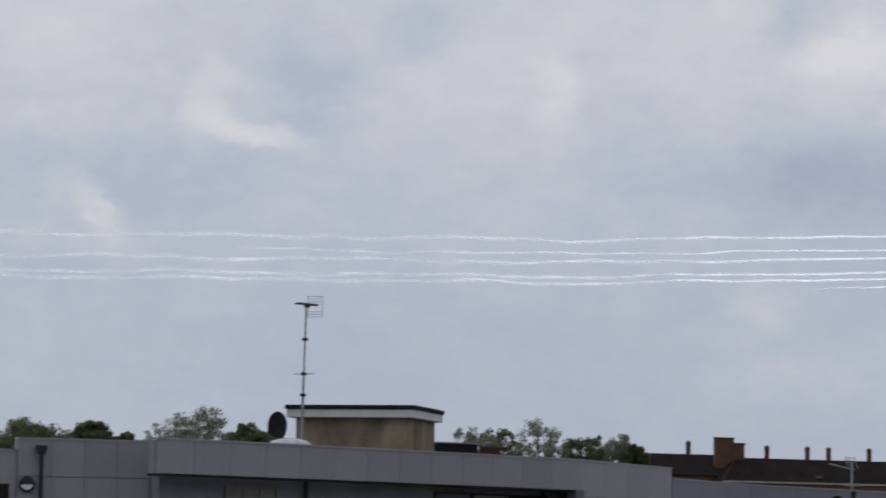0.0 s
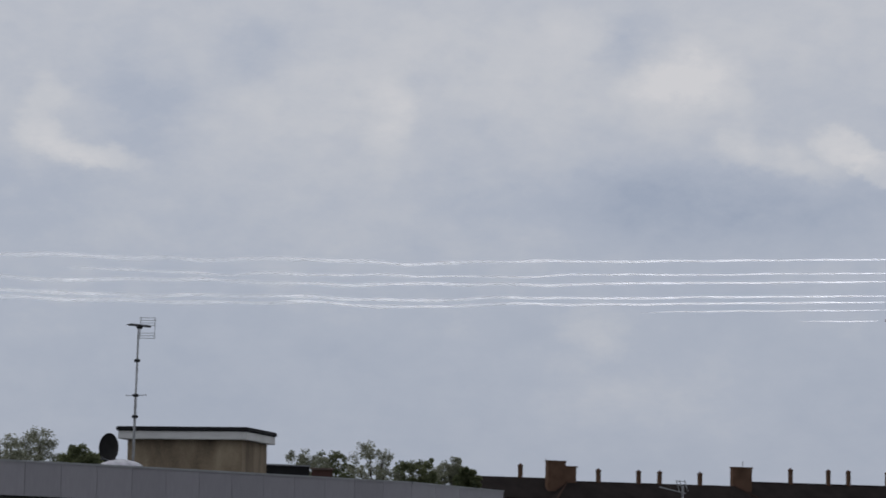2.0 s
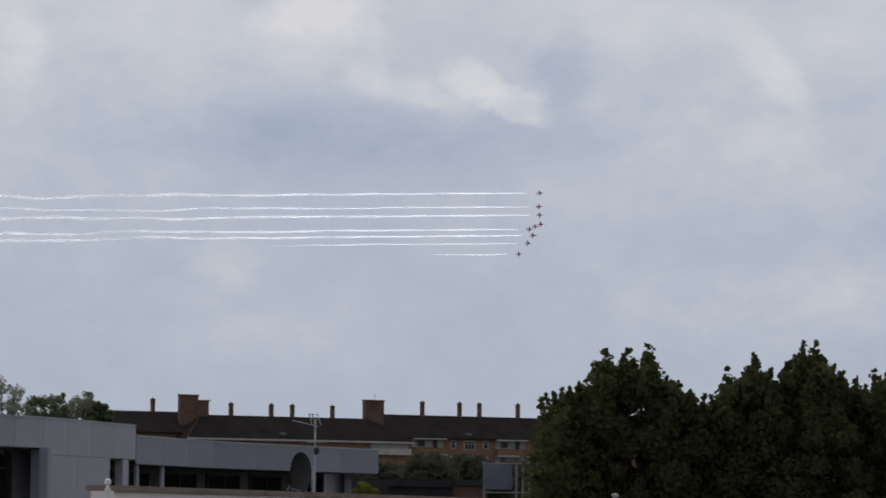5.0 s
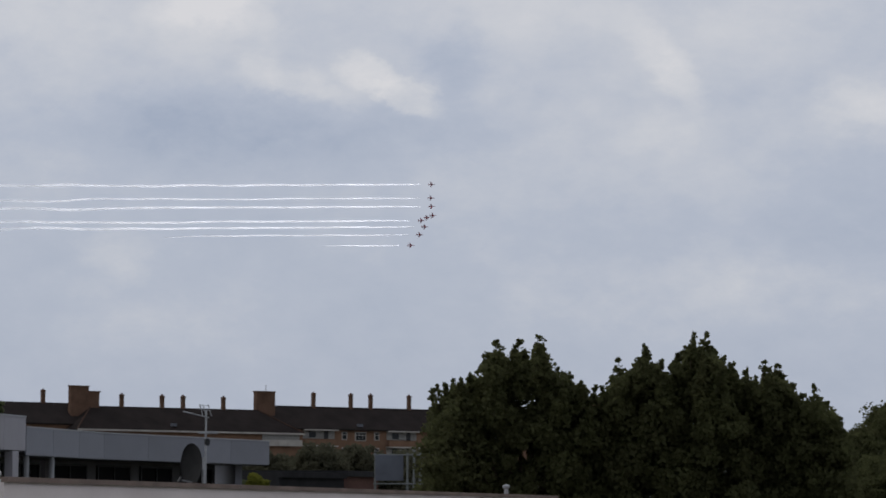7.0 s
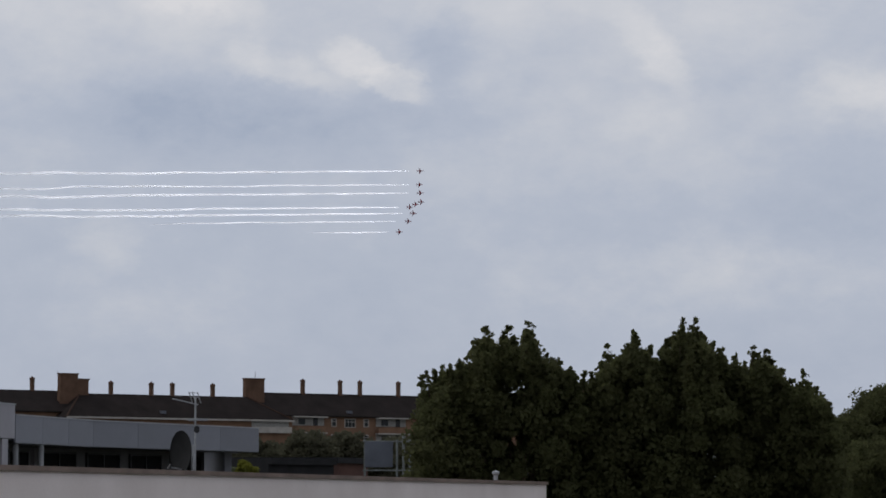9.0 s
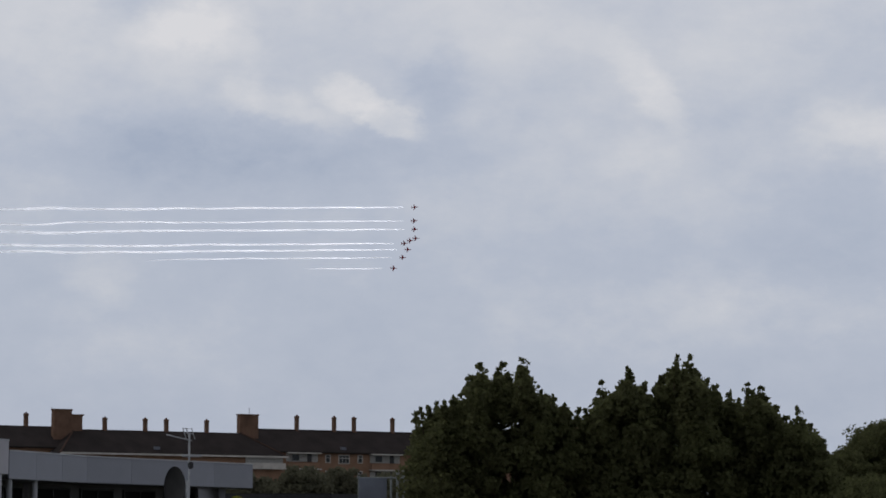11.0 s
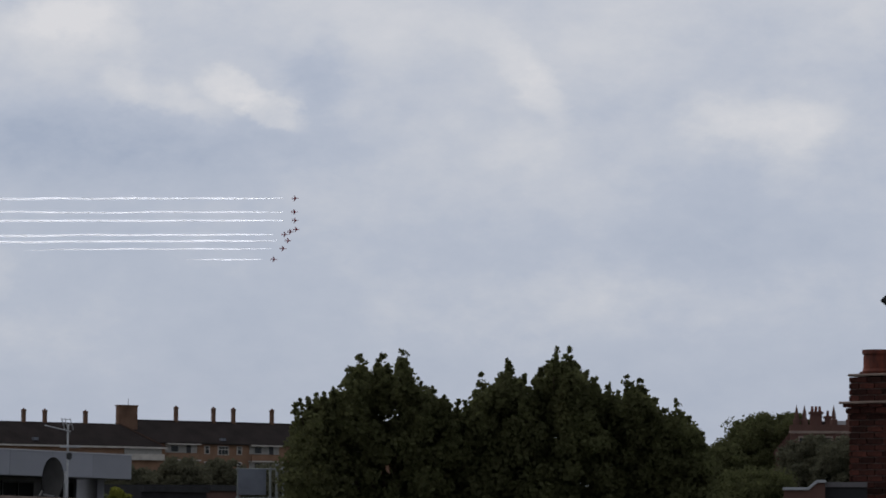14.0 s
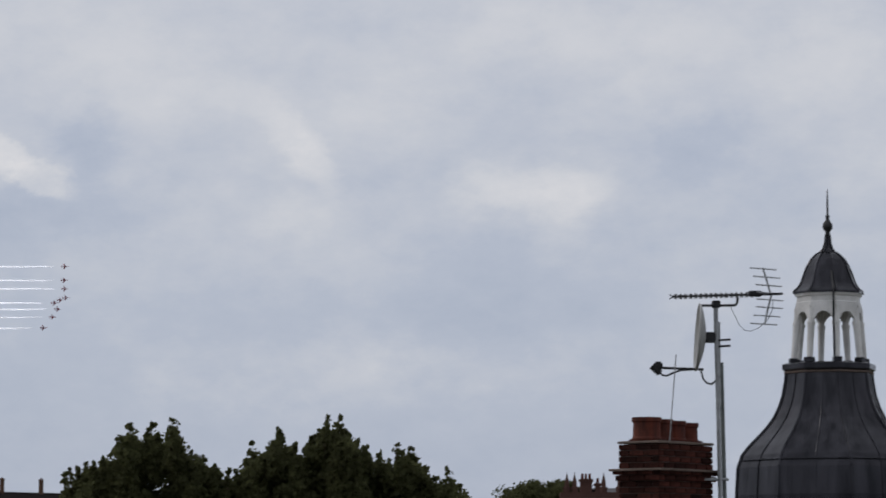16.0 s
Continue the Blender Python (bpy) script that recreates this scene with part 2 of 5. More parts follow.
def smoke_mat():
    m = bpy.data.materials.new("smoke")
    m.use_nodes = True
    nt = m.node_tree
    nt.nodes.clear()
    tc = nt.nodes.new("ShaderNodeTexCoord")
    mp = nt.nodes.new("ShaderNodeMapping")
    mp.inputs["Scale"].default_value = (0.013, 0.07, 0.09)
    nt.links.new(tc.outputs["Object"], mp.inputs[0])
    noi = nt.nodes.new("ShaderNodeTexNoise")
    noi.inputs["Scale"].default_value, noi.inputs["Detail"].default_value = 1.0, 6
    nt.links.new(mp.outputs[0], noi.inputs["Vector"])
    sx = nt.nodes.new("ShaderNodeSeparateXYZ")
    nt.links.new(tc.outputs["Object"], sx.inputs[0])
    age = nt.nodes.new("ShaderNodeMapRange")
    for i, v in enumerate((-1050.0, -30.0, -0.10, 0.26)):
        age.inputs[i + 1].default_value = v
    nt.links.new(sx.outputs[0], age.inputs[0])
    add = nt.nodes.new("ShaderNodeMath")
    add.use_clamp = True
    nt.links.new(age.outputs[0], add.inputs[0])
    nt.links.new(noi.outputs[0], add.inputs[1])
    thick = nt.nodes.new("ShaderNodeMapRange")
    for i, v in enumerate((0.18, 0.85, 0.0, 0.31)):
        thick.inputs[i + 1].default_value = v
    nt.links.new(add.outputs[0], thick.inputs[0])
    tr, di = nt.nodes.new("ShaderNodeBsdfTransparent"), nt.nodes.new("ShaderNodeBsdfDiffuse")
    tl = nt.nodes.new("ShaderNodeBsdfTranslucent")
    for n in (di, tl):
        n.inputs["Color"].default_value = (0.73, 0.73, 0.735, 1)
    both, mx = nt.nodes.new("ShaderNodeAddShader"), nt.nodes.new("ShaderNodeMixShader")
    nt.links.new(di.outputs[0], both.inputs[0])
    nt.links.new(tl.outputs[0], both.inputs[1])
    nt.links.new(thick.outputs[0], mx.inputs[0])
    nt.links.new(tr.outputs[0], mx.inputs[1])
    nt.links.new(both.outputs[0], mx.inputs[2])
    nt.links.new(mx.outputs[0], nt.nodes.new("ShaderNodeOutputMaterial").inputs[0])
    return m


def glass_mat():
    m = bpy.data.materials.new("window_glass")
    m.use_nodes = True
    b = m.node_tree.nodes["Principled BSDF"]
    b.inputs["Base Color"].default_value = (0.018, 0.02, 0.02, 1)
    b.inputs["Roughness"].default_value = 0.15
    b.inputs["Specular IOR Level"].default_value = 0.25
    return m


M_PANEL = mat("grey_cladding", (0.300, 0.292, 0.325), 0.5, 0.5, 0.13, 0.05, fine=8, each=0.06, stretch=(1.4, 1.4, 0.35))
M_WALL = mat("grey_wall", (0.26, 0.26, 0.30), 0.7, 0.8, 0.15, 0.1)
M_COPING = mat("coping_metal", (0.30, 0.31, 0.33), 0.5, 1.5, 0.2, 0.05)
M_PANEL_BLUE = mat("blue_grey_cladding", (0.180, 0.188, 0.222), 0.5, 0.6, 0.1, 0.05, fine=8, each=0.08)
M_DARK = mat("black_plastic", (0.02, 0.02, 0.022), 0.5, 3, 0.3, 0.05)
M_FELT = mat("roof_felt", (0.025, 0.025, 0.027), 0.9, 1.5, 0.3, 0.4)
M_WHITE = mat("white_paint", (0.72, 0.72, 0.70), 0.6, 1.2, 0.12, 0.1)
M_RENDER = mat("buff_render", (0.21, 0.16, 0.115), 0.9, 1.1, 0.35, 0.5, tint=(0.33, 0.27, 0.19), stretch=(1.3, 1.3, 0.5))
M_CREAM = mat("cream_render", (0.78, 0.70, 0.67), 0.85, 0.4, 0.08, 0.2, tint=(0.82, 0.75, 0.73))
M_STONE = mat("coping_stone", (0.22, 0.17, 0.145), 0.9, 1.2, 0.3, 0.4)
M_BRICK = mat("red_brick", (0.030, 0.0130, 0.0105), 0.9, 6, 0.5, 0.6, each=0.7, tint=(0.058, 0.0165, 0.0115))
M_MORTAR = mat("mortar", (0.11, 0.085, 0.075), 0.95, 6, 0.3, 0.5)
M_POT = mat("terracotta", (0.060, 0.013, 0.008), 0.8, 4, 0.5, 0.3, tint=(0.115, 0.024, 0.011), stretch=(1.5, 1.5, 0.5))
M_FLATBRICK = mat("flats_brick", (0.20, 0.12, 0.08), 0.9, 0.5, 0.25, 0.2, fine=6)
M_STACKBRICK = mat("flats_stack_brick", (0.125, 0.075, 0.052), 0.9, 0.6, 0.3, 0.2, fine=6)
M_TILE = mat("dark_roof_tile", (0.020, 0.0155, 0.0145), 0.95, 0.4, 0.35, 0.4, fine=3)
M_HIP = mat("hip_tile", (0.055, 0.033, 0.025), 0.85, 1.0, 0.3, 0.2)
M_LEAD = mat("lead_sheet", (0.021, 0.022, 0.028), 0.26, 2.2, 0.5, 0.18, metal=0.75, fine=7, tint=(0.042, 0.041, 0.047), stretch=(1.6, 1.6, 0.35))
M_LANTERN = mat("weathered_white_paint", (0.74, 0.73, 0.71), 0.65, 2.0, 0.25, 0.2)
M_STEEL = mat("galvanised_steel", (0.36, 0.37, 0.38), 0.5, 8, 0.25, 0.1, metal=0.35)
M_DISHGREY = mat("dish_grey", (0.36, 0.36, 0.35), 0.55, 4, 0.15, 0.05)
M_DISHBLACK = mat("dish_black", (0.028, 0.028, 0.028), 0.95, 4, 0.2, 0.05)
M_DOME = mat("acrylic_dome", (0.52, 0.51, 0.56), 0.06, 5, 0.3, 0.5)
M_BARK = mat("bark", (0.09, 0.07, 0.05), 0.95, 5, 0.4, 0.8)
M_GROUND = mat("ground_cover", (0.06, 0.075, 0.04), 0.95, 0.05, 0.4, 0.3, fine=2, tint=(0.09, 0.085, 0.06))
# red moved slightly to mauve: some distance haze is put into the paint
M_RED = mat("hazy_jet_red", (0.30, 0.05, 0.075), 0.4, 0.8, 0.15, 0.0)
M_REDWALL = mat("dull_red_brick", (0.105, 0.058, 0.048), 0.9, 0.4, 0.3, 0.2, fine=5)
M_SLATE = mat("slate", (0.09, 0.085, 0.09), 0.7, 0.6, 0.3, 0.2)
M_SCAFF = mat("dull_scaffold_tube", (0.16, 0.175, 0.17), 0.7, 3, 0.35, 0.1, metal=0.2)
M_SHEET = mat("grey_sheeting", (0.105, 0.115, 0.14), 0.7, 1.0, 0.3, 0.2)
M_DISHBLACK.node_tree.nodes["Principled BSDF"].inputs["Specular IOR Level"].default_value = 0.1
# the shade of the deep recesses is put into this darker grey
M_RECESS = mat("shaded_recess_wall", (0.12, 0.115, 0.12), 0.8, 0.8, 0.25, 0.1)
M_FRAME = mat("brown_frame", (0.035, 0.026, 0.022), 0.6, 3, 0.3, 0.1)
M_VOID = mat("unlit_pane", (0.012, 0.012, 0.013), 0.9, 3, 0.3, 0.0)
M_DULL = mat("weathered_cream", (0.40, 0.375, 0.345), 0.85, 0.8, 0.2, 0.2)
M_GLASS = glass_mat()
M_SMOKE = smoke_mat()
M_CURTAIN = mat("net_curtain", (0.28, 0.275, 0.26), 0.9, 3, 0.2, 0.1)
L_DARK = leaf_mat("maple_leaf", (0.084, 0.086, 0.041), (0.108, 0.117, 0.051), 0.6)
L_BUSH = leaf_mat("dull_bush_leaf", (0.085, 0.085, 0.058), (0.125, 0.122, 0.080), 0.55)
# L_MID and L_PALE are lightened to carry the distance haze in their colour
L_MID = leaf_mat("hazy_park_leaf", (0.10, 0.12, 0.065), (0.20, 0.22, 0.12), 0.6)
L_YELLOW = leaf_mat("yellow_green_leaf", (0.12, 0.13, 0.02), (0.26, 0.26, 0.05))
L_PALE = leaf_mat("hazy_sparse_leaf", (0.20, 0.21, 0.16), (0.34, 0.35, 0.26), 0.6)


# ---- mesh helpers
def part(name, bm, material, parent=None, label="", smooth=False):
    me = bpy.data.meshes.new(name)
    bm.normal_update()
    bm.to_mesh(me)
    bm.free()
    me.materials.append(material)
    if smooth:
        me.polygons.foreach_set("use_smooth", [True] * len(me.polygons))
    ob = new(name, me)
    ob.parent = parent
    return tagged(ob, label)


def thing(name, m, label, category, group="", kind=""):
    ob = new(name)
    ob.matrix_world = m
    ob.empty_display_size = 0.3
    return tagged(ob, label, category, group, kind)


def box(size, at=(0, 0, 0), rz=0.0, bevel=0.0, bm=None, tilt=0.0):
    """A box centred over at, standing on at's z."""
    own = bmesh.new()
    bmesh.ops.create_cube(own, size=1)
    bmesh.ops.scale(own, vec=size, verts=own.verts)
    if bevel:
        bmesh.ops.bevel(own, geom=own.edges[:], offset=bevel, segments=2, affect="EDGES")
    bmesh.ops.transform(own, matrix=pose(at[0], at[1], at[2] + size[2] / 2, 0, tilt, rz), verts=own.verts)
    if bm is None:
        return own
    me = bpy.data.meshes.new("joined")
    own.to_mesh(me)
    own.free()
    bm.from_mesh(me)
    bpy.data.meshes.remove(me)
    return bm


def rod(p, q, r, r2=None, seg=10, bm=None):
    bm = bm or bmesh.new()
    p, q = Vector(p), Vector(q)
    m = Matrix.Translation((p + q) / 2) @ (q - p).to_track_quat("Z", "Y").to_matrix().to_4x4()
    bmesh.ops.create_cone(bm, cap_ends=True, segments=seg, radius1=r, radius2=r if r2 is None else r2, depth=(q - p).length, matrix=m)
    return bm


def hose(points, r, seg=6, bm=None):
    bm = bm or bmesh.new()
    for p, q in zip(points, points[1:]):
        rod(p, q, r, seg=seg, bm=bm)
    return bm


def lathe(profile, seg=32, start=0.0, bm=None, closed=True):
    """Turns (radius, height) pairs about z."""
    bm = bm or bmesh.new()
    rings = []
    for r, z in profile:
        rings.append([bm.verts.new((r * math.cos(start + k * math.tau / seg), r * math.sin(start + k * math.tau / seg), z)) for k in range(seg)])
    for a, b in zip(rings, rings[1:]):
        for k in range(seg):
            bm.faces.new((a[k], a[(k + 1) % seg], b[(k + 1) % seg], b[k]))
    if closed:
        bm.faces.new(rings[0][::-1])
        bm.faces.new(rings[-1])
    return bm


def prism(outline, z0, z1):
    """A solid over a plan outline."""
    bm = bmesh.new()
    low = [bm.verts.new((x, y, z0)) for x, y in outline]
    top = [bm.verts.new((x, y, z1)) for x, y in outline]
    n = len(low)
    bm.faces.new(low[::-1])
    bm.faces.new(top)
    for k in range(n):
        bm.faces.new((low[k], low[(k + 1) % n], top[(k + 1) % n], top[k]))
    bmesh.ops.recalc_face_normals(bm, faces=bm.faces)
    return bm


def run(p, q, z0, z1, thick, bm=None):
    """A straight wall on the plan from p to q; thick runs away from the camera's side."""
    p, q = Vector(p).to_2d(), Vector(q).to_2d()
    d = (q - p)
    return box((d.length, thick, z1 - z0), ((p + q).x / 2 - d.normalized().y * thick / 2, (p + q).y / 2 + d.normalized().x * thick / 2, z0),
               math.degrees(math.atan2(d.y, d.x)), bm=bm)


# ---- ground
def ground_height(y):
    s = min(1, max(0, (y - 220) / 300))
    return 6.0 * s * s * (3 - 2 * s)


def build_ground():
    bm = bmesh.new()
    xs = [-4800, -2400, -1000, -400, -150, -60, -20, 0, 20, 60, 150, 400, 1000, 2400, 4800]
    ys = [-4800, -2000, -500, -100, 0, 50, 100, 150, 220, 260, 300, 340, 380, 420, 460, 520, 700, 1200, 2400, 4800]
    grid = [[bm.verts.new((x, y, ground_height(y))) for x in xs] for y in ys]
    for a, b in zip(grid, grid[1:]):
        for k in range(len(xs) - 1):
            bm.faces.new((a[k], a[k + 1], b[k + 1], b[k]))
    tagged(part("ground", bm, M_GROUND, smooth=True), "green and brown ground rising gently into the distance", "ground", kind="structure")


build_ground()


# ---- grey clad building with a facetted front
ROOF = 8.41
FAS = [spot(-4.57, 105), spot(-1.178, 112), spot(2.245, 121.3), spot(3.725, 130.8)]
LOWD = [spot(3.735, 131.8), spot(4.98, 141), spot(7.636, 155)]


def panels(parent, p, q, z0, z1, count, material, name="cladding_panel"):
    """Cladding panels side by side with open joints, each its own piece."""
    p, q = Vector(p).to_2d(), Vector(q).to_2d()
    d = q - p
    wide = d.length / count
    me = None
    for k in range(count):
        c = p + d * ((k + 0.5) / count)
        if me is None:
            ob = part(name, box((wide - 0.009, 0.05, z1 - z0), (0, 0, 0), bevel=0.006), material, parent)
            me = ob.data
        else:
            ob = new(name, me)
            ob.parent = parent
        ob.matrix_basis = pose(c.x, c.y, z0 + random.uniform(-0.004, 0.004), 0, 0, math.degrees(math.atan2(d.y, d.x)))


def inward(p, q, by):
    """The segment p-q moved back from the street by some metres."""
    p, q = Vector(p), Vector(q)
    d = (q - p).normalized()
    n = Vector((-d.y, d.x, 0)) * by
    return p + n, q + n


def window(parent, p, q, z0, z1, panes, frame_mat, deep=0.09, transom=0.0, curtain=(), glass=None):
    """A framed window standing on the wall line p-q, its panes behind the frame."""
    p, q = Vector(p).to_2d(), Vector(q).to_2d()
    d = q - p
    w, h = d.length, z1 - z0
    win = part("window", box((w, 0.02, h), (0, 0.05, 0)), M_DARK, parent)
    win.matrix_basis = pose((p + q).x / 2, (p + q).y / 2, z0, 0, 0, math.degrees(math.atan2(d.y, d.x)))
    bm = bmesh.new()
    t = 0.07
    for x in [-w / 2 + t / 2 + k * (w - t) / panes for k in range(panes + 1)]:
        box((t, deep, h), (x, -0.005, 0), bm=bm)
    for z in (0, h - t, *([h * transom] if transom else [])):
        box((w - 2 * t, deep * 0.95, t), (0, -0.005, z), bm=bm)
    part("window_frame", bm, frame_mat, win)
    for k in range(panes):
        wide = (w - t) / panes - t
        pane = part("pane", box((wide, 0.012, h - 2 * t), (-w / 2 + t + wide / 2 + k * (wide + t), 0.02, t)), M_CURTAIN if k in curtain else glass or M_GLASS, win)
    return win


def grey_building():
    b = thing("grey_building", pose(0, 0, 0), "low modern block clad in grey panels with flat roof", "building")
    # projecting fascia: facets 1 and 2 overhang, facet 3 goes down to the ground
    for (p, q), n in zip(zip(FAS[:2], FAS[1:3]), (6, 7)):
        part("fascia_core", run(*inward(p, q, 0.06), ROOF - 0.98, ROOF - 0.02, 0.25), M_WALL, b)
        panels(b, p, q, ROOF - 1.0, ROOF, n, M_PANEL)
        a, c = inward(p, q, 0.1)
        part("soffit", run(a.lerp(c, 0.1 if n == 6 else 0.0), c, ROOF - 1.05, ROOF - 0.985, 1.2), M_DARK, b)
        a, c = inward(p, q, 1.35)
        part("wall", run(a.lerp(c, 0.16 if n == 6 else 0.0), c + (c - a).normalized() * (1.5 if n == 7 else 0.0), 0, ROOF - 0.99, 0.3), M_WALL, b)
    p, q = FAS[2], FAS[3]
    stop = p.lerp(q, 0.71)
    part("wall", run(*inward(p, stop, 0.06), 0, ROOF - 1.2, 0.35), M_WALL, b)
    part("fascia_core", run(*inward(p, q, 0.06), ROOF - 1.2, ROOF - 0.02, 0.35), M_WALL, b)
    panels(b, p, q, ROOF - 1.22, ROOF, 4, M_PANEL)
    panels(b, p, stop, ROOF - 3.9, ROOF - 1.235, 2, M_PANEL)
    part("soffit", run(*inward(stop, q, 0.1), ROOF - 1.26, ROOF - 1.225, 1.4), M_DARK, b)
    part("wall", run(*inward(stop, q, 1.5), 0, ROOF - 1.2, 0.2), M_RECESS, b)
    part("post", run(p.lerp(q, 0.86), p.lerp(q, 0.93), 0, ROOF - 1.235, 0.3), M_PANEL, b, "grey clad corner post")
    # return of facet 3 into the recess
    part("wall", run(*inward(p, p + (p - FAS[3]).normalized() * 0.3, 0.0), 0, ROOF - 1.0, 0.3), M_WALL, b)
    bm = bmesh.new()
    for p, q in zip(FAS, FAS[1:]):
        run(*inward(p, q, -0.05), ROOF, ROOF + 0.06, 0.42, bm=bm)
    part("coping", bm, M_COPING, b)
    # plain clad wing, set back a little
    p, q = spot(-6.785, 106.3), spot(-4.15, 107.8)
    part("wall", run(*inward(p, q, 0.06), 0, ROOF - 0.03, 0.3), M_WALL, b)
    panels(b, p, q, ROOF - 1.12, ROOF - 0.02, 5, M_PANEL)
    panels(b, p, q, ROOF - 3.6, ROOF - 1.135, 5, M_PANEL)
    part("coping", run(*inward(p, q, -0.05), ROOF - 0.02, ROOF + 0.03, 0.4), M_COPING, b)
    p2, q2 = spot(-9.5, 104.5), spot(-6.79, 106.4)
    part("wall", run(*inward(p2, q2, 0.06), 0, ROOF - 0.38, 0.3), M_WALL, b)
    panels(b, p2, q2, ROOF - 3.6, ROOF - 0.37, 4, M_PANEL)
    part("coping", run(*inward(p2, q2, -0.05), ROOF - 0.37, ROOF - 0.32, 0.4), M_COPING, b)
    # flat roofs
    back = 16
    outline = [(v.x, v.y + 0.3) for v in (spot(-9.5, 104.8), spot(-6.79, 106.6), spot(-4.2, 108.2), FAS[1] + Vector((-0.4, 1.2, 0)), FAS[2], FAS[3])]
    outline += [(v.x, v.y + back) for v in (FAS[3], FAS[2], FAS[1], spot(-9.5, 104.5))]
    part("roof", prism(outline, ROOF - 0.5, ROOF - 0.35), M_FELT, b)
    # ribbon of rear walls closes the block
    part("rear_wall", run((outline[-1][0], outline[-1][1]), (outline[6][0], outline[6][1]), 0, ROOF - 0.5, 0.3), M_WALL, b)
    # windows in the recessed walls
    p, q = inward(FAS[0], FAS[1], 1.3)
    window(b, p.lerp(q, 0.461), p.lerp(q, 0.711), 5.1, ROOF - 1.25, 3, M_CURTAIN, curtain=(0, 1, 2))
    p, q = inward(FAS[1], FAS[2], 1.3)
    window(b, p.lerp(q, 0.45), p.lerp(q, 0.985), 4.6, ROOF - 1.2, 3, M_FRAME, transom=0.8, curtain=(1,))
    # downpipes
    e = p.lerp(q, 1.0)
    bm = rod((e.x, e.y - 0.1, 0.2), (e.x, e.y - 0.1, ROOF - 1.3), 0.06)
    hose([(e.x, e.y - 0.1, ROOF - 1.3), (e.x - 0.25, e.y - 0.2, ROOF - 1.08)], 0.06, bm=bm)
    part("downpipe", bm, M_DARK, b, "black downpipe")
    p, q = inward(FAS[0], FAS[1], 1.2)
    e = p.lerp(q, 0.84)
    part("downpipe", rod((e.x, e.y, 0.2), (e.x, e.y, ROOF - 1.0), 0.07), M_DARK, b, "black downpipe")
    e = spot(-6.4, 106.35)
    bm = rod((e.x, e.y - 0.08, 0.2), (e.x, e.y - 0.08, ROOF - 0.42), 0.062)
    box((0.34, 0.24, 0.16), (e.x, e.y - 0.1, ROOF - 0.36), bm=bm, bevel=0.02)
    box((0.24, 0.2, 0.12), (e.x, e.y - 0.1, ROOF - 0.47), bm=bm, bevel=0.02)
    part("downpipe", bm, M_DARK, b, "black downpipe with a hopper head")
    # round bulkhead lamp with a lower half shade
    e = spot(-6.62, 106.3)
    lamp = part("bulkhead_lamp", lathe([(0.2, 0), (0.24, 0.03), (0.24, 0.1), (0.2, 0.12)], 28), M_DARK, b, "round black bulkhead lamp")
    lamp.matrix_basis = pose(e.x, e.y, high(0.401 + 0.7, 106.3), 90)
    bm = bmesh.new()
    bmesh.ops.create_circle(bm, cap_ends=True, segments=28, radius=0.17)
    for v in bm.verts:
        v.co.y = min(v.co.y, -0.01)
        v.co.z = 0.125
    part("diffuser", bm, M_WHITE, lamp, "white diffuser")
    # window of the lower wing
    window(b, spot(-8.4, 105.25), spot(-6.92, 106.25), 5.2, high(1.11, 106), 3, M_HIP)
    return b


def lower_wing():
    b = thing("grey_wing", pose(0, 0, 0), "lower grey clad wing with a deep fascia over dark windows", "building")
    top = 8.07
    for (p, q), n in zip(zip(LOWD, LOWD[1:]), (3, 4)):
        part("fascia_core", run(*inward(p, q, 0.06), top - 1.0, top - 0.02, 0.9), M_DARK, b)
        panels(b, p, q, top - 1.02, top, n, M_PANEL_BLUE)
        part("coping", run(*inward(p, q, -0.05), top, top + 0.05, 0.4), M_COPING, b)
        part("wall", run(*inward(p, q, 2.6), 0, top - 0.9, 0.3), M_RECESS, b)
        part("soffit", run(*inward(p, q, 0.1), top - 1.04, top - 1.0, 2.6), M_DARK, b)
        # matt near-black panes: the dark of the recess is in their colour
        a, c = inward(p, q, 2.55)
        for k in range(n):
            window(b, a.lerp(c, (k + 0.12) / n), a.lerp(c, (k + 0.88) / n), 4.6, top - 1.18, 2, M_DARK, glass=M_VOID)
        for k in (0, 1) if n == 3 else ():
            e = Vector(p).lerp(Vector(q), min(0.99, max(0.02, k / n))) + Vector((0, 0.5, 0))
            part("post", rod((e.x, e.y, 0), (e.x, e.y, top - 1.02), 0.11), M_COPING, b)
    out = [(v.x, v.y + 0.3) for v in LOWD] + [(v.x, v.y + 9) for v in reversed(LOWD)]
    part("roof", prism(out, top - 0.5, top - 0.3), M_FELT, b)
    p, q = LOWD[2], LOWD[2] + Vector((-1.2, 9, 0))
    part("fascia_core", run(p, q, top - 1.02, top, 0.2), M_PANEL_BLUE, b)
    part("wall", run(inward(p, q, 1.2)[0], inward(p, q, 1.2)[1], 0, top - 1.02, 0.3), M_WALL, b)


grey_building()
lower_wing()


# ---- on the grey roof
def roof_hut():
    d = 119.0
    c = spot(-1.46, d)
    h = thing("roof_hut", pose(c.x, c.y, ROOF - 0.35, 0, 0, -13), "buff rendered lift hut with a white-edged flat roof", "roof hut")
    top = high(2.45, d) - (ROOF - 0.35)
    part("wall", box((3.95, 3.7, top - 0.34), (0.02, 2.1, 0), bevel=0.02), M_RENDER, h)
    part("fascia", box((4.42, 4.3, 0.3), (0, 2.1, top - 0.40), bevel=0.015), M_WHITE, h, "white painted fascia")
    part("roof", box((4.54, 4.42, 0.15), (0, 2.1, top - 0.13), bevel=0.03), M_FELT, h, "black felt roof edge")


roof_hut()


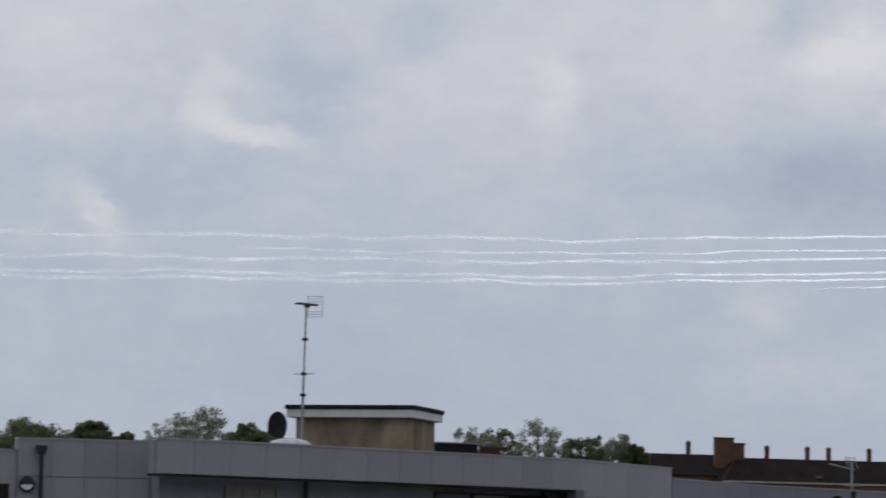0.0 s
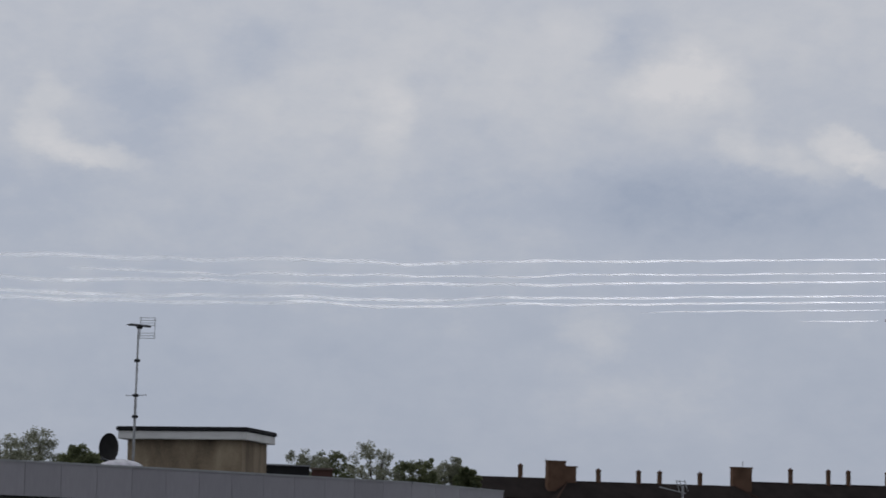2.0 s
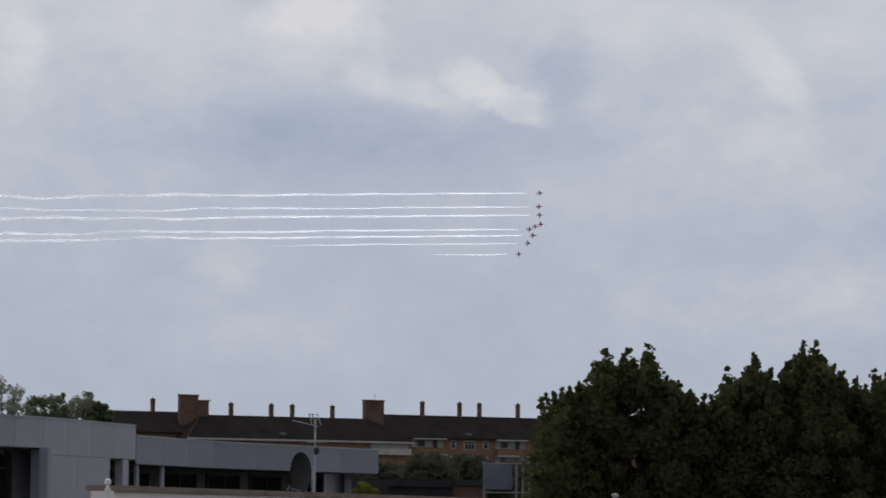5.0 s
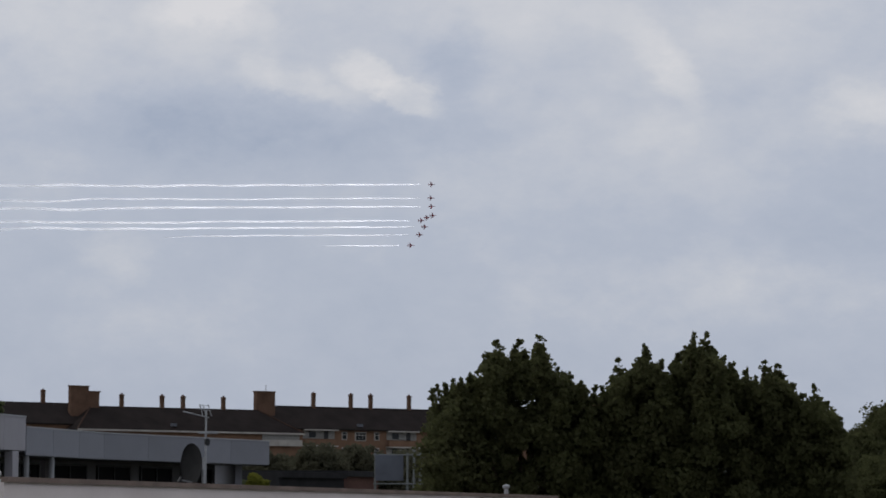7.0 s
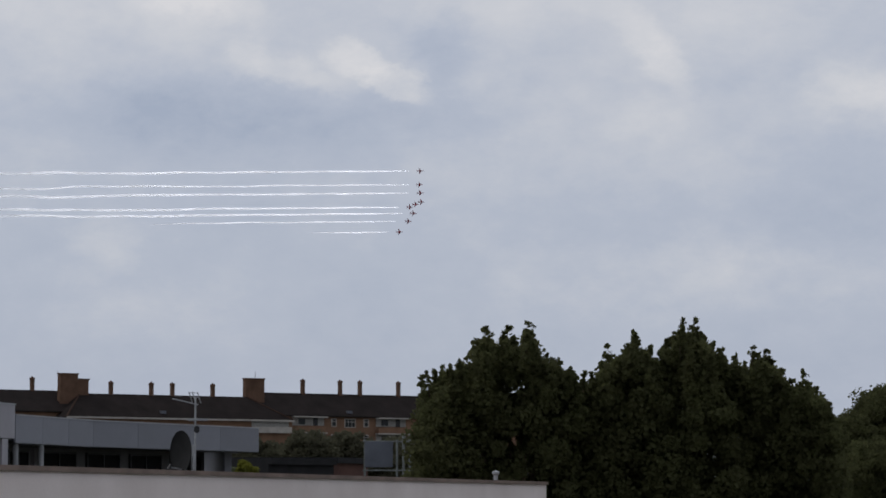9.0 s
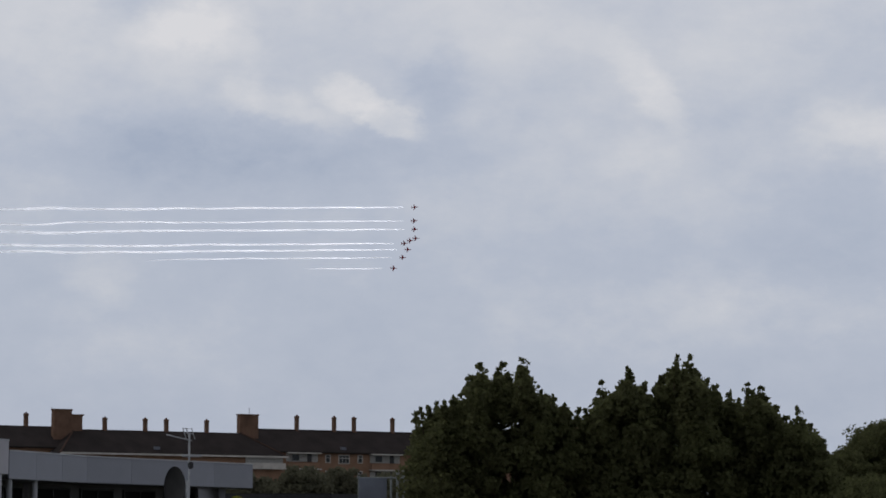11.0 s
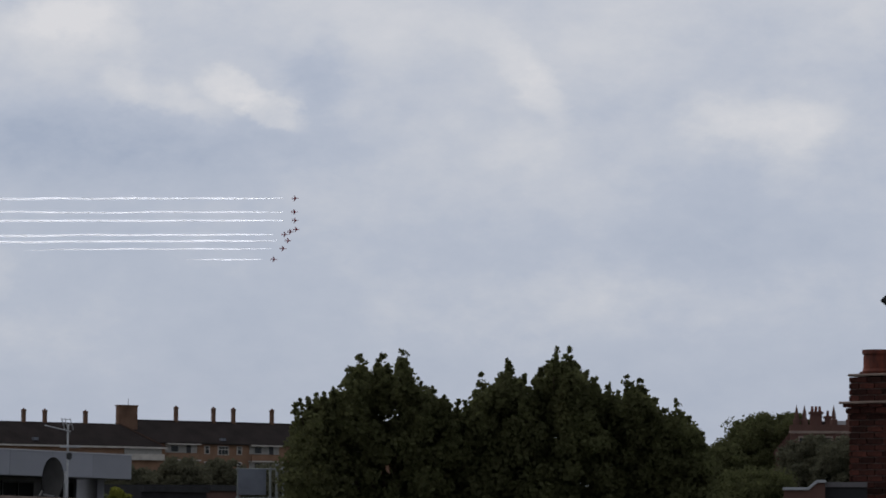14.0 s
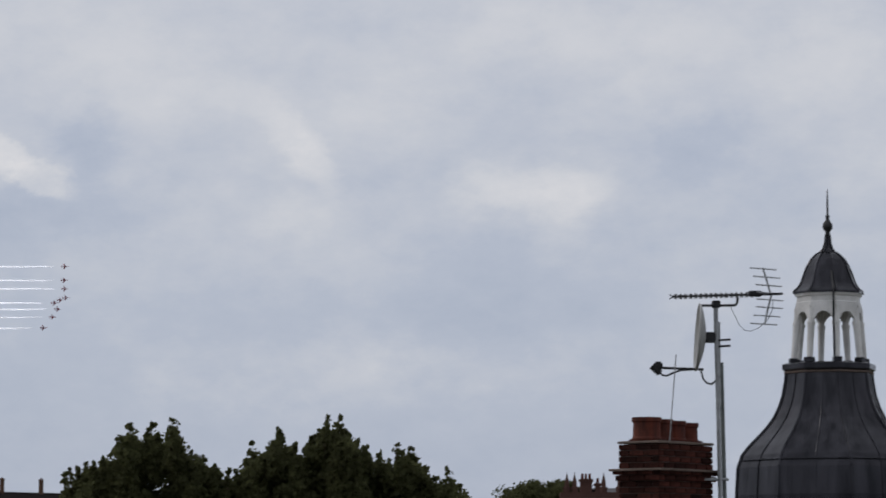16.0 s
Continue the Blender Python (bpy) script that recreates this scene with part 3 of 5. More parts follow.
def dish_mesh(r, deep, bm=None):
    """A shallow bowl with a rolled rim, opening towards +z."""
    bowl = [(0.001, 0.0)] + [(r * k / 8, deep * (k / 8) ** 2) for k in range(1, 9)]
    bowl += [(r * 1.02, deep + 0.012), (r * 1.03, deep), (r * 1.0, deep - 0.02)] + [(r * k / 8, deep * (k / 8) ** 2 - 0.015) for k in range(7, 0, -1)] + [(0.001, -0.015)]
    return lathe(bowl, 36, closed=False, bm=bm)


def satellite_dish(at, aim_rz, r, material, label, mast, lift=-70):
    """A dish with a back bracket, arm and head on a short mast."""
    s = thing("satellite_dish", pose(at[0], at[1], at[2] - mast, 0, 0, aim_rz), label, "dish")
    bowl = part("bowl", dish_mesh(r, r * 0.22), material, s, smooth=True)
    bowl.matrix_basis = pose(0, -0.16, mast, 90 + (lift + 70), 0, 0) @ Matrix.Diagonal((1, 1.12, 1, 1))
    bm = box((0.12, 0.16, 0.2), (0, -0.05, mast - 0.1), bevel=0.01)
    part("bracket", bm, M_STEEL, s)
    part("mast", rod((0, 0.05, 0), (0, 0.05, mast + 0.15), 0.03), M_STEEL, s)
    arm = part("arm", rod((0, -0.1, mast - r * 1.02), (0, -r * 1.35, mast - r * 0.85), 0.018), M_STEEL, s)
    part("head", rod((0, -r * 1.42, mast - r * 0.98), (0, -r * 1.28, mast - r * 0.68), 0.045, 0.03), M_DARK, arm, "black receiver head")
    return s


satellite_dish(tuple(spot(-2.55, 116.5, high(1.428 + 0.7, 116.5) - 0.07)), -40, 0.42, M_DISHBLACK, "dark satellite dish beside the roof hut", 0.85)


def skylight():
    c = spot(-2.43, 114.5)
    s = thing("skylight", pose(c.x, c.y, ROOF - 0.35), "shiny domed rooflight on an upstand", "skylight")
    part("kerb", box((1.5, 1.5, 0.49), bevel=0.02), M_COPING, s)
    prof = [(0.73 * math.cos(a), 0.49 + 0.28 * math.sin(a)) for a in [k * math.pi / 2 / 8 for k in range(8)]] + [(0.01, 0.775)]
    part("dome", lathe(prof, 32), M_DOME, s, "clear shiny dome", smooth=True)


skylight()


def log_aerial():
    """The tall mast by the hut with a grid aerial at its head."""
    d = 117.5
    c = spot(-2.25, d)
    z0 = ROOF - 0.35
    s = thing("aerial_mast", pose(c.x, c.y, z0, 0, 1.1, 0), "tall steel mast with a grid television aerial", "aerial")
    top = high(3.33 + 0.7, d) - z0
    bm = rod((0, 0, 0), (0, 0, top * 0.55), 0.045)
    rod((0, 0, top * 0.55), (0, 0, top + 0.05), 0.034, bm=bm)
    part("mast", bm, M_STEEL, s)
    for z in (top - 1.13, top - 2.28, top - 2.98):
        part("clamp", box((0.2, 0.16, 0.1), (0, -0.02, z), bevel=0.02), M_DARK, s)
    bm = bmesh.new()
    rod((-0.33, 0, top - 2.25), (0.36, 0, top - 2.2), 0.012, bm=bm)
    for x in (-0.3, -0.12, 0.2, 0.34):
        rod((x, -0.25, top - 2.23), (x, 0.25, top - 2.23), 0.008, bm=bm)
    part("small_aerial", bm, M_STEEL, s)
    bm = bmesh.new()
    rod((-0.32, -0.3, top + 0.08), (0.38, 0.3, top + 0.08), 0.03, bm=bm)
    for k in range(8):
        x = -0.3 + k * 0.08
        rod((x + 0.1, x * 0.85 - 0.22, top + 0.06 + 0.05), (x - 0.1, x * 0.85 + 0.22, top + 0.02 + 0.07), 0.014, bm=bm)
    part("boom", bm, M_DARK, s)
    bm = bmesh.new()
    for k in range(9):
        z = top - 0.32 + k * 0.085
        if 3 <= k <= 4:
            continue
        rod((0.02, 0.15, z), (0.56, -0.05, z), 0.009, bm=bm)
    for x, y in ((0.05, 0.14), (0.54, -0.04)):
        rod((x, y, top - 0.32), (x, y, top + 0.36), 0.009, bm=bm)
    part("reflector", bm, M_STEEL, s)
    part("bracket", box((0.2, 0.1, 0.08), (0.03, 0, top - 0.02), bevel=0.01), M_DARK, s)


log_aerial()


def roof_extras():
    # long dark upstand behind the hut and a red flue
    p, q = spot(-0.25, 123.5, ROOF - 0.35), spot(0.6, 124.5, ROOF - 0.35)
    u = thing("roof_plant", pose(0, 0, 0), "low black felted plant housing on the grey roof", "roof housing")
    part("housing", run(p, q, ROOF - 0.36, high(1.86, 124), 1.5), M_FELT, u)
    part("lid", run(*inward(p, q, -0.05), high(1.86, 124), high(1.86, 124) + 0.05, 1.6), M_COPING, u)
    c = spot(0.80, 127.0)
    f = thing("roof_chimney", pose(c.x, c.y, ROOF - 0.35), "small dull red brick stack on the roof", "chimney")
    part("broad_chimney", box((0.75, 0.6, high(1.80, 127) - ROOF + 0.35), bevel=0.02), M_REDWALL, f)
    part("cap", box((0.85, 0.7, 0.07), (0, 0, high(1.80, 127) - ROOF + 0.35), bevel=0.02), M_STONE, f)
    p, q = spot(-5.3, 118, 0), spot(-4.4, 119, 0)
    k = thing("roof_kerb", pose(0, 0, 0), "black felt roof kerb behind the parapet", "roof kerb")
    part("kerb", run(p, q, ROOF - 0.36, high(1.85, 118), 0.6), M_FELT, k)


roof_extras()


# ---- pale rendered wall of the nearer roof
def white_building():
    top = EYE.z + 0.45
    p, q = Vector((2.8, 47.15, 0)), spot(12.283, 88.0)
    b = thing("rendered_building", pose(0, 0, 0), "pale pinkish rendered building with a stone-capped parapet", "building")
    part("wall", run(p, q, 0, top - 0.075, 0.32), M_CREAM, b)
    part("coping", run(*inward(p, q, -0.05), top - 0.075, top, 0.44), M_STONE, b, "brown stone coping")
    n = inward(p, q, 14)
    out = [(p.x, p.y + 0.2), (q.x - 0.1, q.y), (n[1].x, n[1].y), (n[0].x, n[0].y)]
    part("roof", prism(out, top - 0.75, top - 0.6), M_FELT, b)
    part("wall", run(q, n[1], 0, top - 0.3, 0.3), M_CREAM, b)
    part("wall", run(n[1], n[0], 0, top - 0.4, 0.3), M_CREAM, b)
    d = 82.0
    c = spot(11.467, d + 0.3)
    v = thing("vent_pipe", pose(c.x, c.y, top - 0.6), "short grey vent pipe with a cowl", "vent")
    part("pipe", rod((0, 0, 0), (0, 0, 0.74), 0.05), M_STEEL, v)
    part("cowl", lathe([(0.05, 0.72), (0.085, 0.75), (0.085, 0.80), (0.02, 0.83)], 16), M_STEEL, v)


white_building()


def flue_pipe():
    c = spot(3.30, 47.0)
    f = thing("flue_pipe", pose(c.x, c.y, 0), "white plastic flue pipe at the end of the parapet", "flue")
    top = high(0.655, 47)
    part("pipe", rod((0, 0, 0), (0, 0, top - 0.06), 0.024, seg=12), M_WHITE, f)
    part("collar", lathe([(0.026, top - 0.17), (0.04, top - 0.165), (0.04, top - 0.13), (0.026, top - 0.125)], 16), M_WHITE, f)
    part("cowl", lathe([(0.026, top - 0.08), (0.042, top - 0.075), (0.042, top - 0.02), (0.015, top)], 16), M_WHITE, f)


flue_pipe()
satellite_dish(tuple(spot(6.55, 73.5, high(0.76, 73.5))), -63, 0.38, M_DISHBLACK, "dark satellite dish on the flat roof", 1.15)


def roof_yagi(az, d, label):
    """A small mast with a yagi seen from below its grid."""
    z0 = EYE.z - 0.2
    c = spot(az, d)
    s = thing("aerial_mast", pose(c.x, c.y, z0), label, "aerial")
    top = high(1.64, d) - z0
    part("mast", rod((0, 0, 0), (0, 0, top), 0.022), M_STEEL, s)
    joint, tip = Vector((0.06, 0.03, top - 0.16)), Vector((-0.50, -0.16, top - 0.045))
    part("boom", rod(joint, tip, 0.013), M_STEEL, s)
    bm = bmesh.new()
    for k in range(9):
        p = joint.lerp(tip, 0.2 + k * 0.095)
        rod(p + Vector((-0.02, -0.13, 0)), p + Vector((0.02, 0.13, 0)), 0.005, seg=6, bm=bm)
    part("directors", bm, M_STEEL, s)
    bm = bmesh.new()
    for x in (-0.13, -0.06, 0.05):
        rod((x + 0.07, 0.04, top - 0.13), (x - 0.01, 0.0, top + 0.11), 0.010, bm=bm)
    rod((-0.15, 0.0, top + 0.10), (0.05, 0.02, top + 0.085), 0.006, bm=bm)
    rod((-0.09, 0.0, top - 0.0), (0.09, 0.02, top - 0.015), 0.006, bm=bm)
    part("reflector", bm, M_STEEL, s)
    part("junction_box", box((0.11, 0.09, 0.15), (0.03, 0, top - 0.75), bevel=0.02), M_DARK, s)
    part("bracket", box((0.42, 0.06, 0.05), (0.05, 0, top - 0.5), bevel=0.01), M_STEEL, s)


roof_yagi(6.62, 74.5, "steel mast with a small television aerial")


# ---- brick flats in the distance
F0, TURN = spot(3.3, 592), 25.3
CT, ST = math.cos(radians(TURN)), math.sin(radians(TURN))


def along(az, v=0.0):
    """Metres along the flats' ridge line at a bearing, on a line v metres behind the ridge."""
    t = math.tan(radians(az))
    x0, y0 = F0.x - ST * v, F0.y + CT * v
    return (y0 * t - x0) / (CT - ST * t)


def hip_roof(u0, u1, v0, v1, ze, zr, hip0, hip1):
    """A tiled roof over a rectangle, with hipped (True) or gabled ends, some thickness at the eaves."""
    bm = bmesh.new()
    vm, run_in = (v0 + v1) / 2, (v1 - v0) / 2
    r0, r1 = u0 + (run_in if hip0 else 0), u1 - (run_in if hip1 else 0)
    low = [bm.verts.new(c) for c in ((u0, v0, ze - 0.2), (u1, v0, ze - 0.2), (u1, v1, ze - 0.2), (u0, v1, ze - 0.2))]
    e = [bm.verts.new(c) for c in ((u0, v0, ze), (u1, v0, ze), (u1, v1, ze), (u0, v1, ze))]
    a, b = bm.verts.new((r0, vm, zr)), bm.verts.new((r1, vm, zr))
    bm.faces.new(low[::-1])
    for k in range(4):
        bm.faces.new((low[k], low[(k + 1) % 4], e[(k + 1) % 4], e[k]))
    bm.faces.new((e[0], e[1], b, a))
    bm.faces.new((e[2], e[3], a, b))
    bm.faces.new((e[1], e[2], b))
    bm.faces.new((e[3], e[0], a))
    return bm


def flats():
    f = thing("block_of_flats", pose(F0.x, F0.y, 0, 0, 0, TURN), "long brick block of flats with a dark tiled roof", "flats")
    zr, ze = EYE.z + 18.5, EYE.z + 14.6
    zra, zea = EYE.z + 17.65, EYE.z + 13.55
    base = 5.0
    storey = 2.77
    ua, ub = along(4.55, -8), along(8.12, -8)
    end = along(13.6)
    # main range and projecting range
    part("wall", box((end - 2, 10, ze - base), (end / 2 - 1, 0, base)), M_FLATBRICK, f)
    part("wall", box((ub - ua, 9, zea - base), ((ua + ub) / 2, -4, base)), M_FLATBRICK, f)
    part("roof", hip_roof(-5.0, along(4.75), -5.5, 5.5, ze - 0.1, zr - 0.4, True, False), M_TILE, f)
    part("roof", hip_roof(along(7.45), end, -5.6, 5.6, ze, zr, False, True), M_TILE, f)
    roof = part("roof", hip_roof(ua - 0.5, ub + 0.5, -9.0, 3.0, zea, zra, True, True), M_TILE, f)
    for u, s in ((ua - 0.5, 1), (ub + 0.5, -1)):
        part("hip_tiles", rod((u, -9.0, zea + 0.02), (u + s * 6, -3, zra + 0.02), 0.15, seg=8), M_HIP, roof)
    bm = rod((along(7.45), 0, zr), (end - 5.6, 0, zr), 0.12, seg=8)
    part("ridge_tiles", bm, M_TILE, f)
    part("gutter", box((ub - ua + 1.0, 0.16, 0.3), ((ua + ub) / 2, -9.06, zea - 0.22)), M_DULL, f, "white painted gutter board")
    part("balcony_front", box((8.0, 0.3, 1.05), (ub - 4.1, -9.05, zea - 2.2)), M_DULL, f)
    part("balcony_recess", box((7.6, 0.12, 1.0), (ub - 4.1, -8.56, zea - 1.14)), M_CURTAIN, f)
    # slim chimneys on the ridge
    slim = None
    for az in (3.98, 5.24, 5.888, 6.226, 6.875, 8.327, 8.93, 9.25, 9.871):
        low = 4.9 < az < 7.3
        u = along(az, -3 if low else 0)
        z = zra - 0.95 if low else zr - (1.3 if az < 4.5 else 0.5)
        if slim is None:
            slim = part("chimney", box((0.62, 0.55, 3.0)), M_STACKBRICK, f)
            band = part("cap", box((0.7, 0.63, 0.3), (0, 0, 2.6)), M_STACKBRICK, slim)
            pots = part("pot", lathe([(0.17, 3.0), (0.14, 3.2)], 12), M_POT, slim)
            ob = slim
        else:
            ob = slim.copy()
            scene.collection.objects.link(ob)
            for o in slim.children:
                child = o.copy()
                scene.collection.objects.link(child)
                child.parent = ob
        ob.matrix_basis = pose(u + 0.25, -3 if low else 0, z)
    # broad stacks
    u0, u1, um = along(4.417, -3), along(4.892, -3), along(4.70, -3)
    st = part("broad_chimney", box((u1 - u0 - 0.3, 1.0, 5.35), ((u0 + u1) / 2, -3, zra - 3.0)), M_STACKBRICK, f)
    part("stack_top", box((um - u0, 0.95, 0.9), ((u0 + um) / 2 + 0.15, -3, zra + 2.34)), M_STACKBRICK, st)
    part("cap", box((um - u0 + 0.15, 1.15, 0.2), ((u0 + um) / 2 + 0.15, -3, zra + 3.1)), M_STACKBRICK, st)
    part("cap", box((u1 - um, 1.15, 0.2), ((um + u1) / 2 + 0.12, -3, zra + 2.25)), M_STACKBRICK, st)
    u0, u1 = along(7.386, -2), along(7.724, -2)
    st = part("broad_chimney", box((u1 - u0 - 0.5, 1.0, 5.5), ((u0 + u1) / 2, -2, zra - 2.2)), M_STACKBRICK, f)
    part("cap", box((u1 - u0 - 0.3, 1.2, 0.22), ((u0 + u1) / 2, -2, zra + 3.1)), M_STACKBRICK, st)
    part("aerial", rod(((u0 + u1) / 2 + 0.3, -2, zra + 3.1), ((u0 + u1) / 2 + 0.3, -2, zra + 4.4), 0.05, seg=6), M_STEEL, st)
    part("aerial", rod((along(4.45, -3), -3, zra + 2.9), (along(4.40, -3), -3, zra + 3.6), 0.04, seg=6), M_STEEL, st)
    u0, u1 = along(12.75, 0), along(12.98, 0)
    part("broad_chimney", box((u1 - u0, 2.6, 5.3), ((u0 + u1) / 2, 0, zr - 2.2)), M_STACKBRICK, f)
    # front of the main range: windows and balconies, two storeys seen, the rest below
    front = -5.0
    for s in range(5):
        top = ze - 0.55 - s * storey
        for az, wide, high_ in ((8.85, 0.85, 1.2), (9.11, 2.1, 1.35), (9.37, 0.85, 1.2), (11.9, 2.3, 1.4), (12.3, 0.85, 1.2)):
            u = along(az, front)
            win = part("window", box((wide + 0.24, 0.1, high_ + 0.24), (u, front - 0.05, top - high_ - 0.12)), M_DULL, f)
            n = 3 if wide > 1 else 1
            for k in range(n):
                w = wide / n
                part("pane", box((w - 0.1, 0.06, high_ * 0.62), (u - wide / 2 + w * (k + 0.5), front - 0.1, top - high_)), M_GLASS, win)
                part("pane", box((w - 0.1, 0.06, high_ * 0.28), (u - wide / 2 + w * (k + 0.5), front - 0.1, top - high_ * 0.30)), M_GLASS, win)
        for a0, a1 in ((8.17, 8.70), (9.52, 10.02), (10.25, 10.75), (10.95, 11.5)):
            u0, u1 = along(a0, front), along(a1, front)
            bal = part("balcony", box((u1 - u0, 1.1, 0.22), ((u0 + u1) / 2, front - 0.55, top + 0.18)), M_DULL, f, "pale balcony slab")
            part("recess", box((u1 - u0 - 0.3, 0.06, 1.35), ((u0 + u1) / 2, front - 0.03, top - 1.2)), M_CURTAIN, bal)
            part("door", box((0.9, 0.05, 1.35), (u0 + (u1 - u0) * 0.72, front - 0.09, top - 1.2)), M_DARK, bal)
            part("pane", box((1.4, 0.05, 1.0), (u0 + (u1 - u0) * 0.3, front - 0.09, top - 1.0)), M_GLASS, bal)
            part("parapet", box((u1 - u0, 0.2, 0.95), ((u0 + u1) / 2, front - 1.0, top - storey + 0.42)), M_FLATBRICK, bal)
    # small roof vents
    for az, dz in ((9.1, 0.55), (10.2, 0.8), (6.1, 0.9)):
        v0 = -4.9 if az > 8 else -8.0
        part("roof_vent", box((0.9, 0.7, 0.5), (along(az, v0), v0, (ze if az > 8 else zea) + dz - 0.1)), M_SHEET, f)


flats()


# ---- trees
def leaf_mesh(name, centres, spread, per, size, rng, squash=0.8):
    """Loose leaves scattered in clumps round the given centres."""
    per = np.broadcast_to(per, len(centres))
    n = int(per.sum())
    c = np.repeat(np.array(centres), per, axis=0)
    off = rng.normal(size=(n, 3))
    off /= np.linalg.norm(off, axis=1)[:, None] + 1e-9
    off *= (rng.random((n, 1)) ** 0.5) * np.repeat(np.broadcast_to(spread, len(centres)), per)[:, None]
    off[:, 2] *= squash
    c = c + off
    a = rng.normal(size=(n, 3))
    a /= np.linalg.norm(a, axis=1)[:, None]
    b = np.cross(a, rng.normal(size=(n, 3)))
    b /= np.linalg.norm(b, axis=1)[:, None] + 1e-9
    s = size * (0.6 + 0.8 * rng.random((n, 1)))
    v = np.stack([c - a * s * 0.55, c + b * s * 0.4, c + a * s * 0.55, c - b * s * 0.4], axis=1).reshape(-1, 3)
    me = bpy.data.meshes.new(name)
    me.vertices.add(4 * n)
    me.vertices.foreach_set("co", v.ravel())
    me.loops.add(4 * n)
    me.loops.foreach_set("vertex_index", np.arange(4 * n))
    me.polygons.add(n)
    me.polygons.foreach_set("loop_start", np.arange(n) * 4)
    me.update()
    return me


def tree(name, base, height, wide, crown_low, label, leaves, clumps, per, size, clump_r, seed=1, sparse=0.0, deep=None, group="", rough=0.18, ex=2.2):
    """A trunk with limbs and a crown of leaf clumps: an uneven dome."""
    rng = np.random.default_rng(seed)
    t = thing(name, pose(base[0], base[1], base[2]), label, "tree", group)
    deep = deep or wide
    mid, half = (height + crown_low) / 2, (height - crown_low) / 2
    centres = []
    while len(centres) < clumps:
        p = rng.uniform(-1, 1, 3)
        bulge = 0.90 + rough * noise.noise(Vector((p[0] * 2.1 + seed, p[1] * 2.1, p[2] * 2.6)))
        r = (abs(p[0]) ** ex + abs(p[1]) ** ex + abs(p[2]) ** 2.4) ** 0.45
        if r > bulge or (sparse and noise.noise(Vector((p[0] * 3.3, p[1] * 3.3 + seed, p[2] * 3.3))) < sparse - 0.9):
            continue
        if r < bulge * 0.55 and rng.random() < 0.5:
            continue
        centres.append(np.array([p[0] * wide / 2, p[1] * deep / 2, mid + p[2] * half]))
    spread = [clump_r * rng.uniform(0.55, 1.25) for _ in centres]
    bm = bmesh.new()
    # trunk and limbs
    r0 = height * 0.022
    fork = crown_low + half * 0.35
    rod((0, 0, -0.3), (0, 0, fork), r0, r0 * 0.7, 12, bm=bm)
    for _ in range(18 if sparse else 14):
        p = centres[rng.integers(clumps)]
        knee = np.array([p[0] * 0.4, p[1] * 0.4, fork + (p[2] - fork) * 0.55])
        begin = (0, 0, fork * rng.uniform(0.75, 1.0))
        rod(begin, knee, r0 * 0.4, r0 * 0.22, 8, bm=bm)
        rod(knee, p, r0 * 0.22, r0 * 0.06, 6, bm=bm)
    part("trunk", bm, M_BARK, t)
    me = leaf_mesh("crown", centres, np.array(spread), per, size, rng)
    me.materials.append(leaves)
    crown = new("crown", me)
    crown.parent = t
    tagged(crown, "", kind="stuff")
    return t


